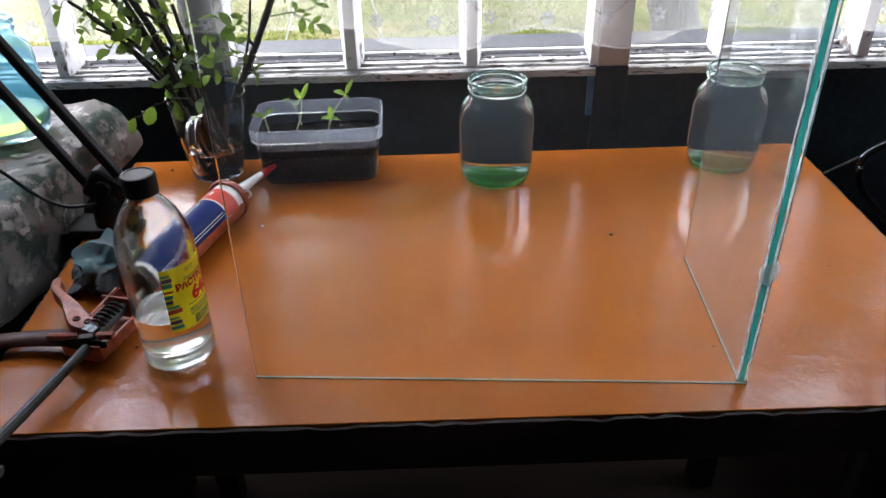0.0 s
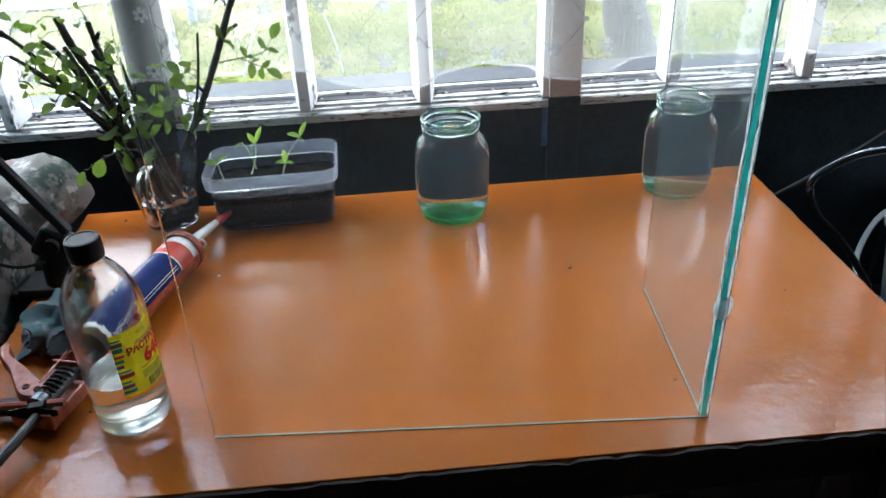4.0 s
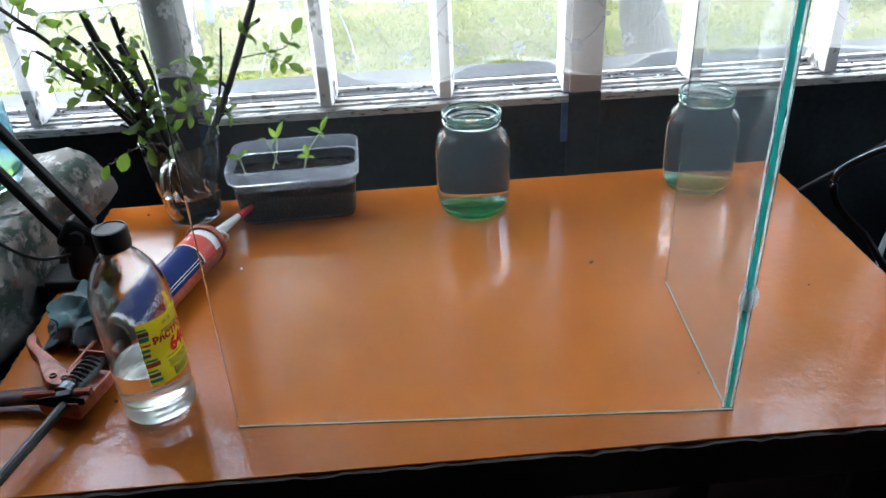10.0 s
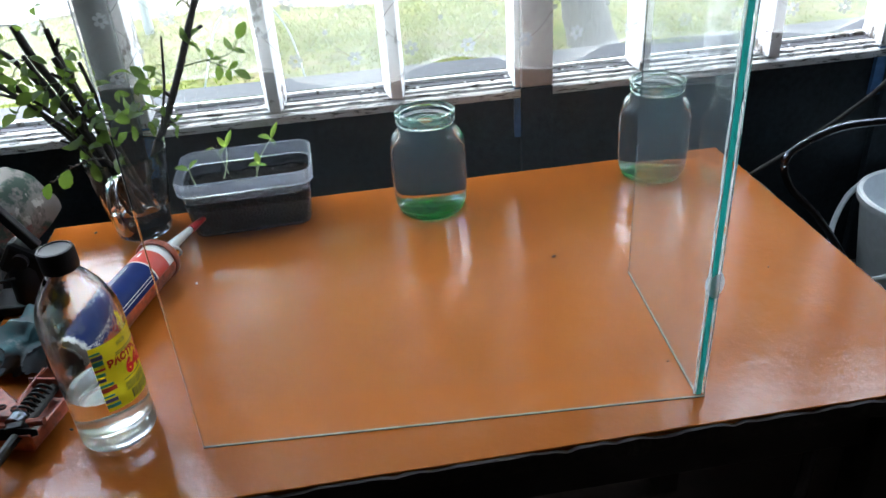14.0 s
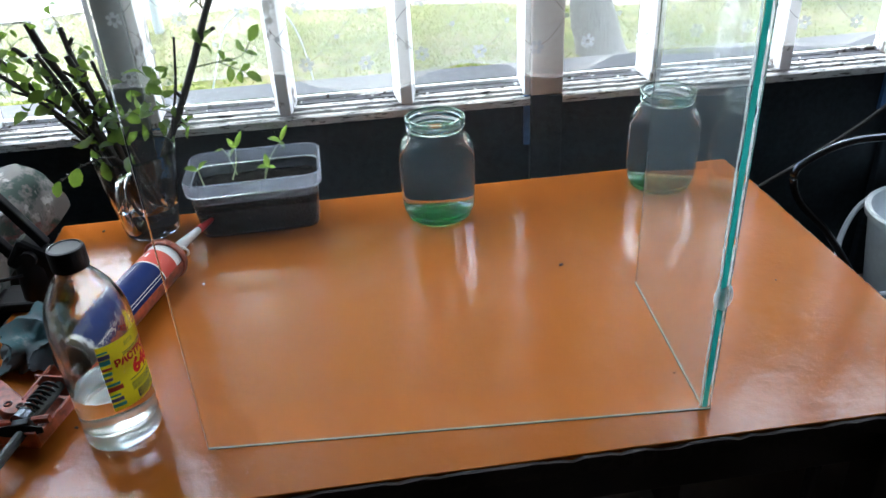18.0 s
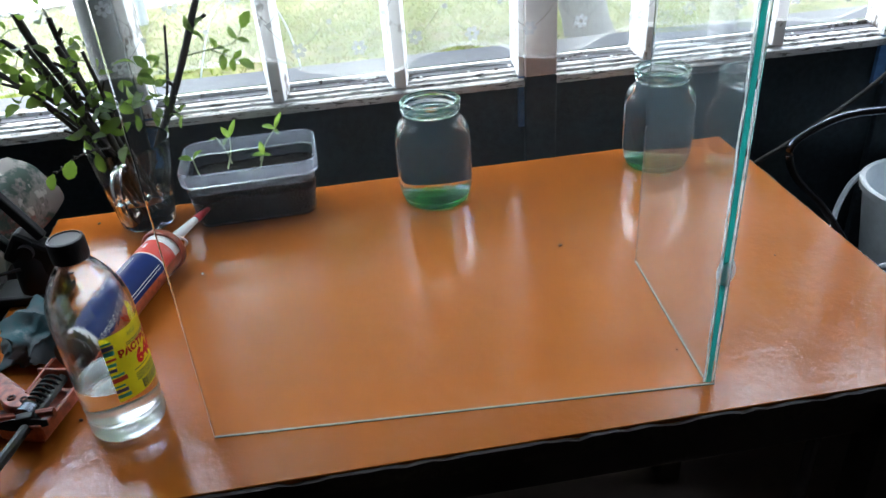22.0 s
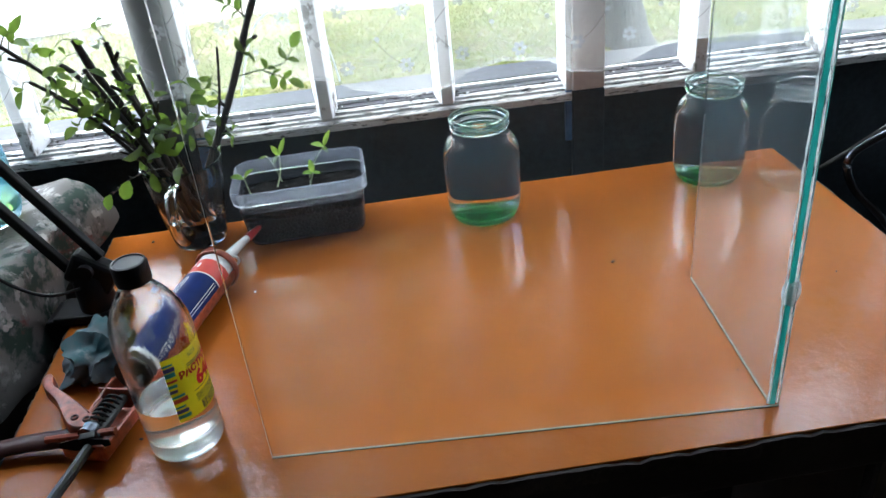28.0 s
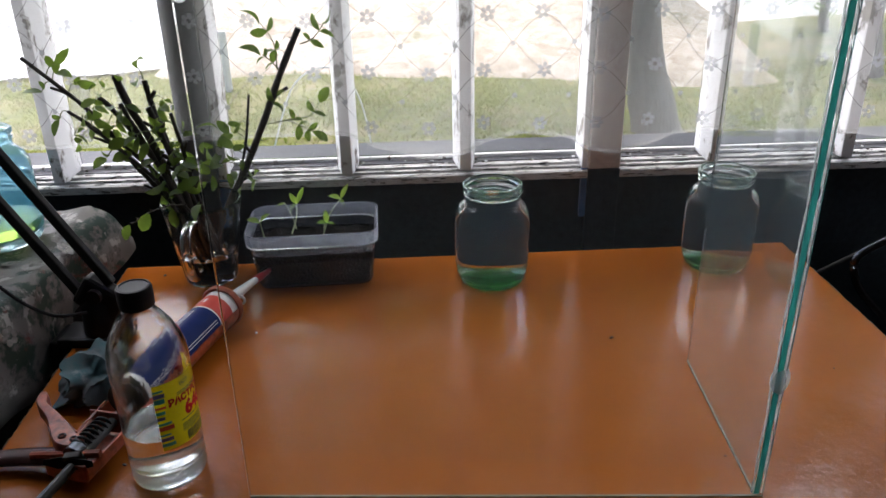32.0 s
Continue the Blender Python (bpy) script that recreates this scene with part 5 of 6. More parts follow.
LEAVES = [leaf_mesh("leaf", 0.026, 0.0155, 0.2, 0.25, M_LEAF), leaf_mesh("leaf", 0.021, 0.012, 0.35, 0.6, M_LEAF), leaf_mesh("leaf", 0.030, 0.013, 0.25, 0.9, M_LEAF), leaf_mesh("leaf", 0.017, 0.009, 0.5, 0.4, M_LEAF)]


def add_leaf(parent, p, d, rg, size=1.0, data=None, face=None):
    """A leaf at p that points along d; its top turned mostly to the room's light."""
    o = new("leaf", data or rg.choice(LEAVES))
    o.parent = parent
    d = Vector(d).normalized()
    up = Vector(face) if face else Vector((rg.gauss(0, 0.6), rg.gauss(-0.5, 0.6), rg.gauss(0.5, 0.5)))
    y = up.cross(d)
    if y.length < 1e-3:
        y = d.orthogonal()
    y.normalize()
    z = d.cross(y)
    m = Matrix((d, y, z)).transposed().to_4x4()
    o.matrix_basis = Matrix.Translation(p) @ m @ Matrix.Scale(size * 1.05, 4)
    return o


def cutting(points, r0, r1, label, leaves=(), twigs=(), seed=0, extra=0):
    """One stem with thorns, twigs and leaves. leaves: places; twigs: lines of points that carry leaflets in pairs."""
    rg = random.Random(seed)
    t = thing("rose_cutting", label, "plant cutting", group="rose cuttings in the mug")
    path = smooth_path(points, 6)
    bm = tube(path, r0, r1, 9, knobs=0.10, rng=rg)
    part("stem", bm, M_STEM, t, smooth=True)
    for k in range(int(len(path) * 0.9)):
        i = rg.randrange(2, len(path) - 1)
        p = path[i]
        d = Vector((rg.gauss(0, 1), rg.gauss(0, 1), rg.gauss(0.2, 0.5))).normalized()
        part("thorn", tube([p, p + d * (r0 + 0.005)], 0.0014, 0.0002, 5), M_STEM, t)
    if r0 > 0.0035:
        for k in range(3):
            i = rg.randrange(len(path) // 3, len(path) - 2)
            d = (path[i + 1] - path[i]).normalized() * 0.8 + Vector((rg.choice((-1, 1)) * rg.uniform(0.5, 0.9), rg.uniform(-0.5, 0.1), 0))
            p = path[i]
            part("stub", tube([p, p + d * 0.010, p + d * rg.uniform(0.014, 0.026)], r0 * 0.62, r0 * 0.5, 7, knobs=0.15, rng=rg), M_STEM, t, "short cut side shoot", smooth=True)
    for tw in twigs:
        q = smooth_path(tw, 4)
        part("twig", tube(q, 0.0012, 0.0006, 5), M_TWIG, t, "thin green twig")
        end = (Vector(q[-1]) - Vector(q[-2])).normalized()
        add_leaf(t, q[-1], end + Vector((0, 0, -0.1)), rg, rg.uniform(0.9, 1.1))
        for f in (0.45, 0.75):
            p = q[int(f * (len(q) - 1))]
            for s in (-1, 1):
                side_d = end.cross(Vector((0, -1, 0.3))).normalized() * s
                add_leaf(t, p, side_d + end * 0.5 + Vector((rg.gauss(0, 0.15), rg.gauss(0, 0.2), rg.gauss(0, 0.15))), rg, rg.uniform(0.7, 1.0))
    for p in leaves:
        p = Vector(p)
        near = min(path, key=lambda q: (q - p).length)
        part("twig", tube(smooth_path([near, near.lerp(p, 0.5) + Vector((0, 0, 0.006)), p], 3), 0.0009, 0.0006, 5), M_TWIG, t)
        dd = p - near + Vector((rg.gauss(0, 0.012), rg.gauss(0, 0.008), rg.gauss(-0.004, 0.010)))
        add_leaf(t, p, dd, rg, rg.uniform(0.8, 1.15))
        if rg.random() < 0.7:
            add_leaf(t, p.lerp(near, 0.25), dd.cross(Vector((0, 1, 0))) * rg.choice((-1, 1)) + dd * 0.4, rg, rg.uniform(0.6, 0.9))
    for k in range(extra):
        p = path[rg.randrange(len(path) // 4, len(path))]
        d = Vector((rg.gauss(0, 1), rg.gauss(-0.3, 0.7), rg.gauss(0.3, 0.6)))
        add_leaf(t, p + d.normalized() * 0.008, d, rg, rg.uniform(0.6, 1.0))
    return t


W = "cut dark rose stem with thorns and small green leaves"
cutting([(-0.420, 0.99, 0.775), (-0.452, 0.99, 0.862), (-0.484, 0.99, 0.922), (-0.530, 0.99, 0.975), (-0.567, 0.99, 1.021), (-0.599, 0.988, 1.054), (-0.641, 0.984, 1.095)], 0.0042, 0.0028, "long dark rose stem bending away from the mug",
        [(-0.621, 0.98, 1.048), (-0.586, 0.97, 1.088), (-0.594, 0.98, 1.075), (-0.565, 0.975, 1.062)], [], 1, 4)
cutting([(-0.405, 1.0, 0.775), (-0.448, 1.0, 0.855), (-0.466, 1.0, 0.902), (-0.485, 1.0, 0.967), (-0.509, 1.0, 1.022), (-0.521, 1.0, 1.066)], 0.0062, 0.0056, "thick cut rose stem with a knobbly top",
        [(-0.544, 0.98, 1.060), (-0.547, 0.98, 1.036), (-0.510, 0.97, 1.020)], [], 2, 4)
cutting([(-0.410, 1.02, 0.775), (-0.440, 1.01, 0.867), (-0.455, 1.01, 0.925), (-0.477, 1.01, 1.007), (-0.484, 1.01, 1.056)], 0.0050, 0.0040, W,
        [(-0.481, 0.98, 1.082), (-0.482, 0.98, 1.062), (-0.446, 0.98, 1.035), (-0.455, 0.98, 1.025)], [], 3, 2)
cutting([(-0.415, 0.975, 0.775), (-0.441, 0.985, 0.886), (-0.454, 0.99, 0.942), (-0.477, 0.99, 1.022)], 0.0050, 0.0044, "short thick cut rose stem", [(-0.465, 0.98, 0.990), (-0.481, 0.975, 0.974), (-0.509, 0.97, 0.980)], [], 4, 3)
cutting([(-0.425, 0.965, 0.775), (-0.460, 0.968, 0.887), (-0.481, 0.97, 0.923), (-0.524, 0.97, 0.969), (-0.560, 0.97, 1.001)], 0.0030, 0.0022, "thin dark rose stem", [(-0.580, 0.965, 0.990), (-0.576, 0.965, 0.975), (-0.544, 0.96, 1.014)], [], 5, 2)
cutting([(-0.430, 0.985, 0.775), (-0.455, 0.992, 0.880), (-0.495, 0.996, 0.960), (-0.532, 0.996, 1.018), (-0.548, 0.995, 1.035)], 0.0046, 0.0036, W, [(-0.520, 0.98, 1.010), (-0.535, 0.98, 1.000), (-0.560, 0.98, 1.020)], [], 9, 4)
cutting([(-0.425, 1.015, 0.775), (-0.402, 1.055, 0.841), (-0.367, 1.06, 0.907), (-0.331, 1.06, 0.979), (-0.296, 1.06, 1.056), (-0.264, 1.06, 1.119)], 0.0060, 0.0048, "tall straight rose stem with fresh twigs",
        [(-0.342, 1.03, 0.910)],
        [[(-0.326, 1.055, 0.978), (-0.291, 1.05, 0.985), (-0.255, 1.05, 0.992), (-0.240, 1.05, 1.012)], [(-0.290, 1.05, 0.985), (-0.268, 1.045, 0.976), (-0.252, 1.045, 0.968)], [(-0.312, 1.055, 1.010), (-0.304, 1.05, 1.020)],
         [(-0.264, 1.06, 1.096), (-0.243, 1.06, 1.105), (-0.226, 1.055, 1.125)], [(-0.296, 1.058, 1.058), (-0.308, 1.05, 1.075), (-0.318, 1.045, 1.085)], [(-0.300, 1.055, 1.060), (-0.300, 1.05, 1.100), (-0.316, 1.05, 1.128)]], 6, 0)
cutting([(-0.395, 1.01, 0.775), (-0.380, 1.035, 0.870), (-0.368, 1.04, 0.915), (-0.355, 1.04, 0.960), (-0.343, 1.04, 1.027)], 0.0024, 0.0018, "thin straight rose twig", [(-0.391, 1.03, 0.980), (-0.378, 1.03, 0.970), (-0.361, 1.03, 0.984), (-0.374, 1.03, 0.949), (-0.382, 1.03, 0.929), (-0.404, 1.03, 0.950), (-0.401, 1.03, 0.922)], [], 7, 3)
cutting([(-0.412, 0.985, 0.775), (-0.446, 0.98, 0.870), (-0.470, 0.98, 0.930), (-0.500, 0.98, 1.000), (-0.512, 0.98, 1.030)], 0.0040, 0.0032, W, [(-0.520, 0.97, 1.000), (-0.490, 0.965, 0.985), (-0.505, 0.97, 0.960)], [], 14, 5)
cutting([(-0.418, 0.975, 0.775), (-0.462, 0.978, 0.872), (-0.505, 0.98, 0.935), (-0.548, 0.982, 0.985), (-0.590, 0.98, 1.020)], 0.0038, 0.0026, W, [(-0.600, 0.97, 1.010), (-0.560, 0.965, 1.015), (-0.540, 0.965, 0.955)], [], 15, 5)
cutting([(-0.400, 0.995, 0.775), (-0.428, 0.998, 0.880), (-0.440, 1.0, 0.950), (-0.450, 1.0, 1.010)], 0.0036, 0.0026, W, [(-0.430, 0.985, 0.985), (-0.462, 0.98, 0.995), (-0.445, 0.98, 0.960)], [], 16, 6)
low = cutting([(-0.420, 0.975, 0.800), (-0.425, 0.945, 0.880), (-0.440, 0.932, 0.893), (-0.455, 0.930, 0.891), (-0.480, 0.928, 0.882), (-0.505, 0.926, 0.866)], 0.0016, 0.0008, "thin drooping rose shoot over the mug rim", [], [], 8, 0)
rg = random.Random(31)
add_leaf(low, (-0.478, 0.926, 0.883), (-0.5, -0.1, -1), rg, 1.15, LEAVES[0], (0.3, -1, 0.3))
add_leaf(low, (-0.508, 0.924, 0.866), (-0.5, -0.1, -1), rg, 0.95, LEAVES[0], (-0.2, -1, 0.3))
add_leaf(low, (-0.445, 0.930, 0.888), (0.1, -0.1, -1), rg, 1.0, LEAVES[2], (0.2, -1, 0.5))
for k in range(26):
    p = Vector((rg.gauss(-0.440, 0.026), rg.gauss(0.975, 0.018), rg.uniform(0.896, 0.955)))
    add_leaf(low, p, (rg.gauss(0, 1), rg.gauss(-0.4, 0.6), rg.gauss(0.1, 0.7)), rg, rg.uniform(0.7, 1.2))
for k in range(13):
    p = Vector((rg.gauss(-0.37, 0.022), rg.gauss(1.02, 0.015), rg.uniform(0.885, 0.965)))
    add_leaf(low, p, (rg.gauss(0, 1), rg.gauss(-0.4, 0.6), rg.gauss(0.1, 0.7)), rg, rg.uniform(0.7, 1.1))

# ---- plastic tub with seedlings ----
TUB = pose(-0.256, 1.000, 0.7506, 0, 0, 6)
tub = thing("plastic_tub", "milky plastic food tub filled with dark soil", "tub", TUB)


def rounded(sx, sy, r, n=6):
    out = []
    for cx, cy, a0 in ((sx - r, sy - r, 0), (-sx + r, sy - r, 90), (-sx + r, -sy + r, 180), (sx - r, -sy + r, 270)):
        for k in range(n + 1):
            a = radians(a0 + 90 * k / n)
            out.append((cx + r * math.cos(a), cy + r * math.sin(a)))
    return out


def shells(levels, close_bottom=True, close_top=False):
    """Rounded rectangles (half x, half y, corner, z) joined into one skin."""
    bm = bmesh.new()
    rings = [[bm.verts.new((x, y, z)) for x, y in rounded(sx, sy, r)] for sx, sy, r, z in levels]
    n = len(rings[0])
    for a, b in zip(rings, rings[1:]):
        for k in range(n):
            bm.faces.new((a[k], a[(k + 1) % n], b[(k + 1) % n], b[k]))
    if close_bottom:
        bm.faces.new(list(reversed(rings[0])))
    if close_top:
        bm.faces.new(rings[-1])
    return bm


TZ = 1.13
part("body", shells([(x, y, r, z * TZ) for x, y, r, z in ((0.085, 0.046, 0.018, 0.0), (0.087, 0.048, 0.020, 0.004), (0.094, 0.060, 0.022, 0.0632), (0.0925, 0.0585, 0.021, 0.0632), (0.0855, 0.0465, 0.019, 0.005), (0.0835, 0.0445, 0.017, 0.0015))], True, True), M_TUB, tub, smooth=True)
RIM = [(0.0925, 0.0585, 0.021, 0.0638), (0.0985, 0.0645, 0.024, 0.0640), (0.0995, 0.0655, 0.024, 0.081), (0.0975, 0.0640, 0.023, 0.0825), (0.0955, 0.0620, 0.022, 0.081), (0.0925, 0.0585, 0.021, 0.0638)]
part("rim", shells([(x, y, r, z * TZ) for x, y, r, z in RIM], False, False), M_TUBRIM, tub, "milky folded rim", smooth=True)
for k in range(26):
    x = -0.085 + k * 0.0068
    part("rim_rib", box(0.0016, 0.0012, 0.014, pose(x, -0.0660, 0.0815)), M_TUBRIM, tub)
bm = shells([(0.083, 0.044, 0.017, 0.003), (0.0912, 0.0566, 0.020, 0.0575)], True, False)
top = strip_sheet(40, 26, lambda a, b: ((a - 0.5) * 0.178, (b - 0.5) * 0.109, 0.0560 + 0.006 * noise.noise(Vector((a * 9, b * 6, 1))) + 0.003 * noise.noise(Vector((a * 30, b * 20, 4)))))
me = bpy.data.meshes.new("tmp")
top.to_mesh(me)
top.free()
bm.from_mesh(me)
bpy.data.meshes.remove(me)
part("soil", bm, M_SOIL, tub, "dark crumbly potting soil", smooth=True)

SPROUTS = [leaf_mesh("leaf", 0.027, 0.0078, 0.45, 0.35, M_SPROUT), leaf_mesh("leaf", 0.019, 0.0088, 0.4, 0.6, M_SPROUT)]


def seedling(base, tip, label, leaves, seed):
    rg = random.Random(seed)
    t = thing("seedling", label, "seedling", group="seedlings in the tub")
    b, e = Vector(base), Vector(tip)
    path = smooth_path([b, b.lerp(e, 0.45) + Vector((rg.uniform(-0.004, 0.004), 0, 0.002)), e], 5)
    part("stem", tube(path, 0.0013, 0.0010, 6), M_SPROUTSTEM, t, smooth=True)
    for d, s, q in leaves:
        add_leaf(t, e, d, rg, s, SPROUTS[q], (rg.uniform(-0.3, 0.3), -0.6, 0.8))
    return t


seedling((-0.252, 1.046, 0.803), (-0.225, 1.080, 0.845), "young green pepper seedling in soil", [((0.45, 0.1, 0.9), 1.0, 0), ((-0.9, -0.2, 0.5), 1.0, 1), ((0.3, -0.5, -0.3), 0.7, 1)], 1)
seedling((-0.300, 1.035, 0.803), (-0.296, 1.075, 0.840), "young green pepper seedling with upright leaves", [((0.4, 0.2, 0.9), 1.0, 0), ((-0.4, -0.2, 0.8), 1.0, 1), ((-0.7, -0.4, -0.6), 0.9, 1)], 2)
seedling((-0.242, 0.990, 0.803), (-0.235, 1.000, 0.836), "young pepper seedling with one pale withered leaf", [((-0.1, 0.1, 1.0), 1.0, 1), ((-0.8, -0.4, 0.3), 0.8, 1), ((0.9, -0.3, 0.1), 0.6, 1)], 3)
seedling((-0.325, 0.985, 0.803), (-0.336, 0.990, 0.842), "young pepper seedling at the tub corner", [((-0.7, -0.3, 0.4), 1.0, 1), ((0.5, -0.3, 0.6), 0.9, 0)], 4)
seedling((-0.246, 0.992, 0.803), (-0.275, 0.985, 0.808), "bent pale seedling stem without leaves", [], 5)
seedling((-0.294, 1.048, 0.803), (-0.318, 1.078, 0.840), "thin pale seedling stem arching to the tub wall", [((-0.8, -0.2, -0.4), 0.6, 0)], 6)

# ---- cabinet under floral oilcloth, and what stands on it ----
cab = thing("cabinet", "low cabinet draped with a creased floral oilcloth", "cabinet")
part("body", box(0.60, 0.62, 0.83, pose(-0.905, 0.705, 0.415), 0.004), M_DARKWOOD, cab)


def cloth_point(a, b):
    """a runs across the top and down the side that faces the table, b from back to front."""
    y = 1.030 - 0.66 * b
    drop = 0.062 + 0.075 * min(1.0, b / 0.45) ** 0.8
    flat = 0.606
    s = a * (flat + drop)
    crease = 0.016 * (0.35 - abs(noise.noise(Vector((s * 9, b * 7, 2))))) + 0.005 * (0.3 - abs(noise.noise(Vector((s * 26, b * 20, 7)))))
    if s < flat:
        ridge = 0.016 * math.exp(-abs(s - 0.59) / 0.03 - (b / 0.12) ** 2)
        return (-1.205 + s, y, 0.836 + max(0.0, crease + 0.004) * 0.8 + ridge)
    q = s - flat
    r = min(q / 0.018, 1.0)
    flare = 0.024 * math.exp(-(b / 0.085) ** 2) * min(1.0, q / 0.05)
    fold = 0.012 * math.sin(b * 19 + 2.0 * noise.noise(Vector((b * 6, 0, 4)))) * min(1.0, q / 0.08)
    ridge = 0.016 * math.exp(-0.016 / 0.03 - (b / 0.12) ** 2) * max(0.0, 1 - q / 0.06)
    return (-0.599 + 0.010 * math.sin(r * math.pi / 2) + flare + min(fold, 0.008) + crease * 0.8 * min(1.0, q / 0.05), y + 0.012 * math.exp(-(b / 0.1) ** 2) * q / drop, 0.836 + ridge + max(0.0, crease + 0.004) * 0.8 * (1 - r) - (q - 0.008 * r))


part("oilcloth", strip_sheet(150, 110, cloth_point, 0.0008), M_OILCLOTH, cab, "worn grey floral oilcloth hanging in creases", smooth=True)
bloom = bmesh.new()
for k in range(6):
    c = Vector((math.cos(k * 1.047) * 0.017, math.sin(k * 1.047) * 0.017, 0))
    bloom.faces.new([bloom.verts.new(c + Vector((math.cos(q) * 0.0095, math.sin(q) * 0.0095, 0.0002 * k))) for q in [2 * math.pi * j / 10 for j in range(10)]])
bloom_mesh = bpy.data.meshes.new("printed_flower")
bloom.to_mesh(bloom_mesh)
bloom.free()
bloom_mesh.materials.append(surf("pale_flower_print", (0.26, 0.25, 0.235), 0.6, var=0.5, scale=60))
rg = random.Random(77)
for k in range(48):
    a, b = rg.uniform(0.45, 0.98), rg.uniform(0.02, 0.9)
    p = Vector(cloth_point(a, b))
    tu = (Vector(cloth_point(a + 0.01, b)) - p).normalized()
    tv = (Vector(cloth_point(a, b + 0.01)) - p).normalized()
    nn = tu.cross(tv).normalized()
    if nn.z < -0.1 or (abs(nn.z) < 0.5 and nn.x < 0):
        nn = -nn
        tv = -tv
    o = new("printed_flower", bloom_mesh)
    o.parent = cab
    o.matrix_basis = Matrix.Translation(p + nn * 0.0022) @ Matrix((tu, tv, nn)).transposed().to_4x4() @ Matrix.Rotation(rg.uniform(0, 1), 4, "Z") @ Matrix.Scale(rg.uniform(0.4, 0.65), 4)
jar(-0.700, 0.925, 0.062, 0.165, M_BLUEGLASS, M_YELLOWWATER, 0.20, "bluish glass jar with a little yellow-green liquid on the oilcloth", base=0.843)

# ---- black desk lamp clamped to the table ----
lamp = thing("desk_lamp", "black two-bar desk lamp clamped to the table edge", "lamp")
J = Vector((-0.507, 0.800, 0.822))
E2 = Vector((-0.690, 0.800, 1.135))
off = Vector((0.026, 0.0, 0.018)) * 0.72
for s in (-1, 1):
    d = (E2 - J).normalized()
    m = Matrix.Translation((J + E2) / 2 + s * off) @ d.to_track_quat("X", "Y").to_matrix().to_4x4()
    part("arm", box((E2 - J).length, 0.012, 0.012, m, 0.002), M_BLACKPLASTIC, lamp, "black square bar")
part("joint", box(0.060, 0.026, 0.044, pose(-0.505, 0.800, 0.815, 0, 35, 0), 0.006), M_BLACKPLASTIC, lamp)
part("pivot", tube([(-0.507, 0.780, 0.824), (-0.507, 0.820, 0.824)], 0.010, None, 16), M_BLACKPLASTIC, lamp, smooth=True)
part("clamp_column", lathe([(0.022, 0), (0.024, 0.004), (0.022, 0.045), (0.014, 0.055), (0, 0.055)], 24), M_BLACKPLASTIC, lamp, smooth=True).matrix_basis = pose(-0.512, 0.800, 0.762)
part("clamp_jaw", box(0.085, 0.052, 0.014, pose(-0.525, 0.800, 0.7578), 0.004), M_BLACKPLASTIC, lamp)
part("clamp_back", box(0.012, 0.052, 0.090, pose(-0.5715, 0.800, 0.715), 0.003), M_BLACKPLASTIC, lamp)
part("clamp_screw", tube([(-0.54, 0.80, 0.668), (-0.54, 0.80, 0.722)], 0.006, None, 12), M_STEEL, lamp)
part("clamp_jaw", box(0.070, 0.052, 0.010, pose(-0.5445, 0.800, 0.670), 0.003), M_BLACKPLASTIC, lamp)
part("head_joint", box(0.05, 0.03, 0.06, pose(-0.697, 0.80, 1.145), 0.008), M_BLACKPLASTIC, lamp)
bm = lathe([(0.018, 0.10), (0.022, 0.09), (0.030, 0.05), (0.070, 0.0), (0.067, 0.0), (0.027, 0.048), (0.016, 0.09)], 32, True, False)
part("shade", bm, M_BLACKPLASTIC, lamp, smooth=True).matrix_basis = pose(-0.735, 0.78, 1.10, 20, 35, 0)
part("cable", tube(smooth_path([(-0.516, 0.775, 0.806), (-0.545, 0.755, 0.812), (-0.575, 0.745, 0.835), (-0.61, 0.745, 0.868), (-0.66, 0.75, 0.90)], 6), 0.0022, None, 6), M_BLACKPLASTIC, lamp, smooth=True)

# ---- chair with a bucket, and a hose ----
chair = thing("chair", "black kitchen chair with a bent chrome tube back", "chair")
hoop = [(0.700, 0.945, 0.44), (0.690, 0.948, 0.58), (0.678, 0.95, 0.616), (0.624, 0.95, 0.694), (0.573, 0.95, 0.749), (0.556, 0.95, 0.793), (0.574, 0.95, 0.817), (0.630, 0.95, 0.842), (0.706, 0.95, 0.846), (0.80, 0.95, 0.846), (0.91, 0.95, 0.842), (0.966, 0.95, 0.815), (0.985, 0.95, 0.79), (0.968, 0.95, 0.749), (0.915, 0.95, 0.69), (0.86, 0.95, 0.61), (0.845, 0.945, 0.44)]
hoop = [(x, y, z - 0.010 * max(0.0, min(1.0, (z - 0.5) / 0.2))) for x, y, z in hoop]
part("back_tube", tube(smooth_path(hoop, 6), 0.0060, None, 12), M_CHROME, chair, "bent chrome tube", smooth=True)
part("seat", box(0.42, 0.40, 0.045, pose(0.79, 1.00 - 0.02, 0.425), 0.015, 3), M_SEAT, chair, "black vinyl seat")
for x, y in ((0.61, 0.81), (0.97, 0.81), (0.61, 1.15), (0.97, 1.15)):
    part("leg", tube([(x, y, 0.003), (x * 0.97 + 0.024, y * 0.98 + 0.02, 0.405)], 0.011, None, 12), M_CHROME, chair, smooth=True)
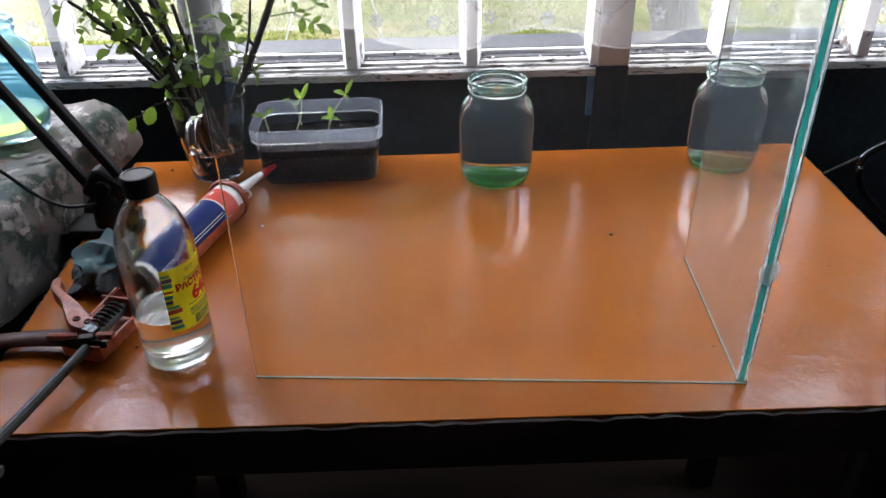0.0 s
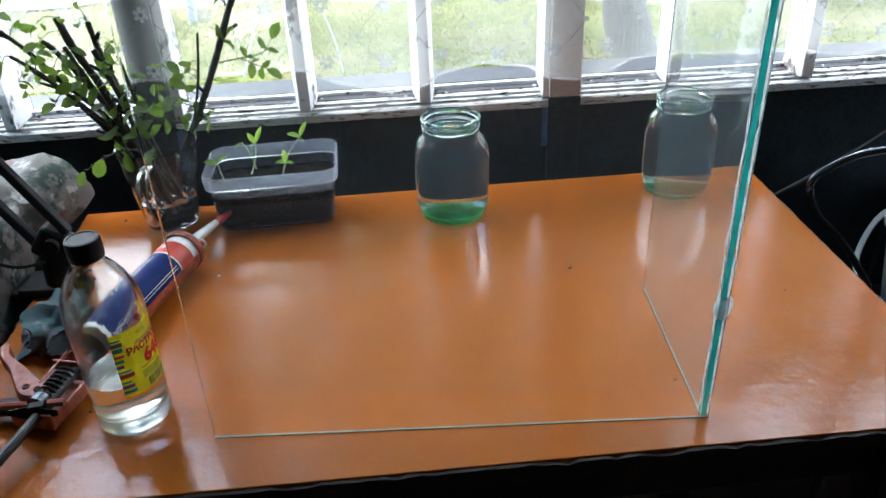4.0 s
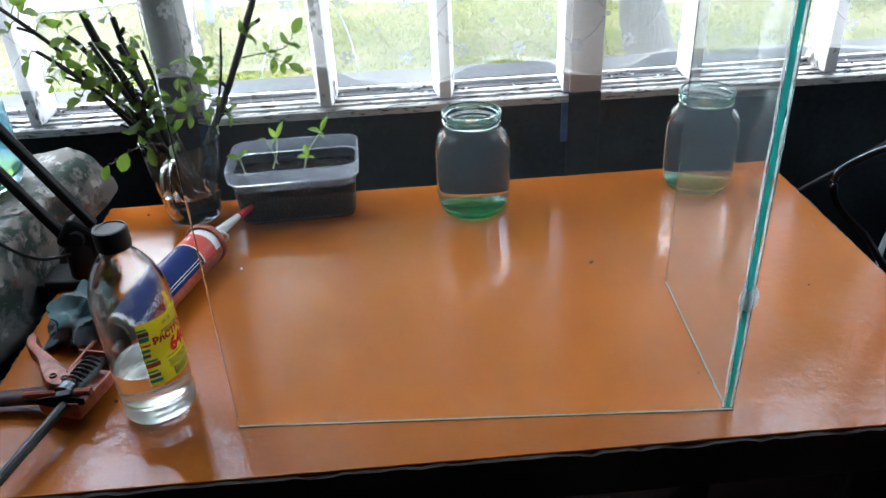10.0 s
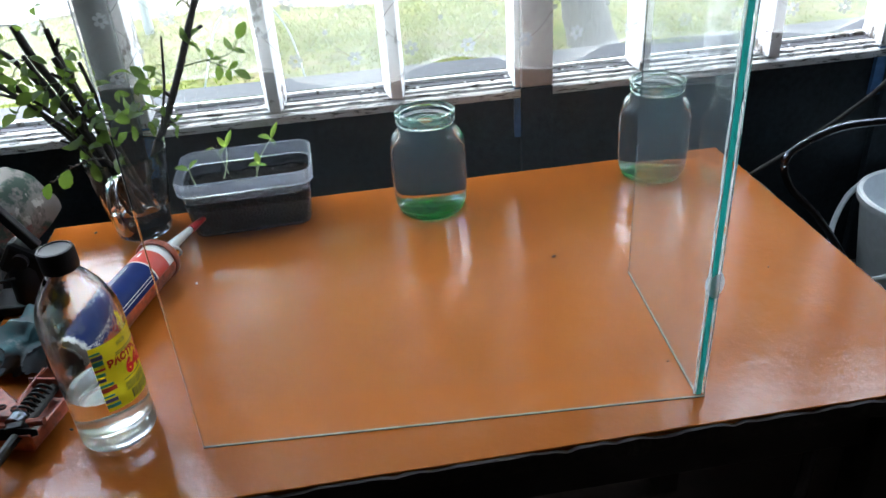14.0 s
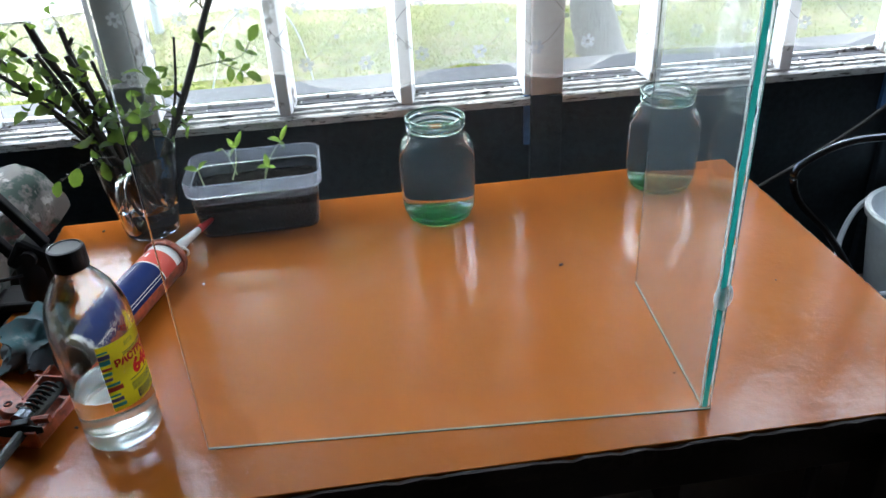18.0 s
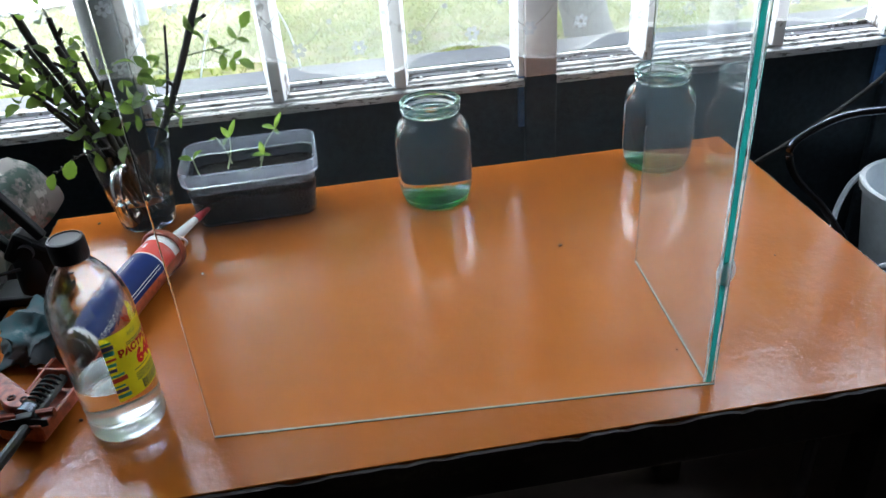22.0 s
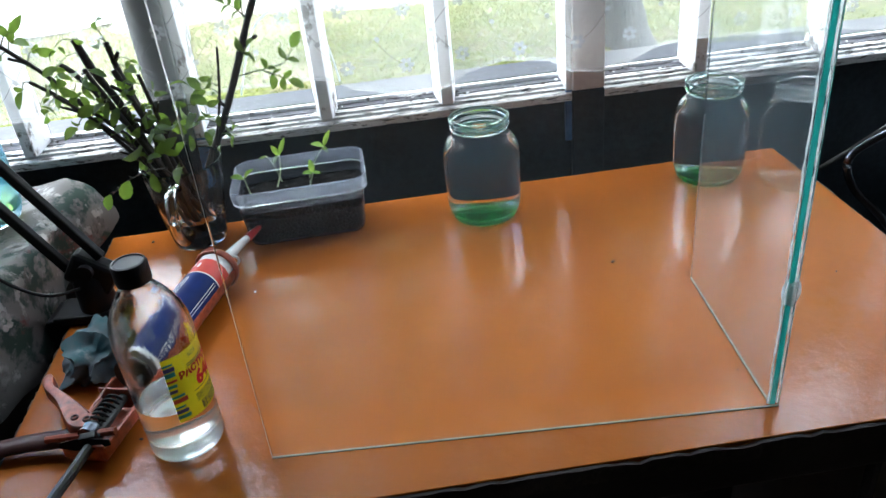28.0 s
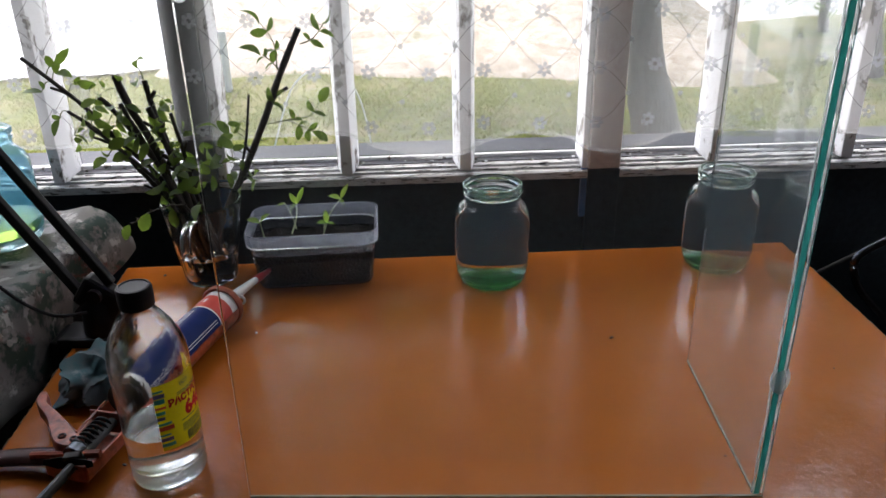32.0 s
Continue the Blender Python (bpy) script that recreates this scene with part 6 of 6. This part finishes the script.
bucket = thing("bucket", "pale blue-grey plastic bucket with a wire handle on the chair", "bucket", pose(0.899, 1.060, 0.4482))
part("body", lathe([(0, 0), (0.085, 0), (0.088, 0.004), (0.112, 0.174), (0.119, 0.176), (0.120, 0.188), (0.117, 0.191), (0.110, 0.189), (0.108, 0.174), (0.085, 0.008), (0, 0.006)], 48), M_BUCKET, bucket, smooth=True)
part("handle", tube(smooth_path([(-0.030, -0.119, 0.180), (-0.075, -0.122, 0.140), (-0.118, -0.085, 0.085), (-0.134, -0.03, 0.055), (-0.134, 0.03, 0.055), (-0.118, 0.085, 0.085), (-0.075, 0.122, 0.140), (-0.030, 0.119, 0.180)], 5), 0.0055, None, 8), M_BUCKET, bucket, "plastic bail handle", smooth=True)
hose = smooth_path([(0.50, 1.12, 0.62), (0.584, 1.10, 0.693), (0.653, 1.10, 0.735), (0.741, 1.10, 0.796), (0.796, 1.10, 0.846), (0.88, 1.12, 0.93), (0.93, 1.17, 1.05)], 6)
tagged(mesh_ob("cable", tube(hose, 0.0042, None, 8), M_CABLE, True), "black cable running up the dark wall", "cable")

# ---- crumbs and a bolt end ----
for x, y, s, k in ((0.170, 0.797, 0.0028, 1), (-0.499, 0.991, 0.0026, 2), (-0.455, 0.437, 0.0034, 3), (-0.385, 0.545, 0.002, 4), (0.245, 0.560, 0.0014, 5), (0.43, 0.72, 0.0012, 6), (-0.31, 0.815, 0.0022, 7)):
    rg = random.Random(k)
    bm = bmesh.new()
    bmesh.ops.create_icosphere(bm, subdivisions=2, radius=1.0)
    for v in bm.verts:
        v.co = Vector((v.co.x * s * rg.uniform(1.1, 1.4), v.co.y * s * rg.uniform(0.7, 0.9), max(-0.5 * s, v.co.z * s * 0.5)))
    c = tagged(mesh_ob("crumb", bm, M_DARKWOOD if k != 7 else M_WHITEPLASTIC), "tiny dark crumb on the tabletop" if k != 7 else "tiny pale crumb on the tabletop", "crumb", "crumbs")
    c.matrix_basis = pose(x, y, 0.7502 + 0.5 * s, 0, 0, 40 * k)
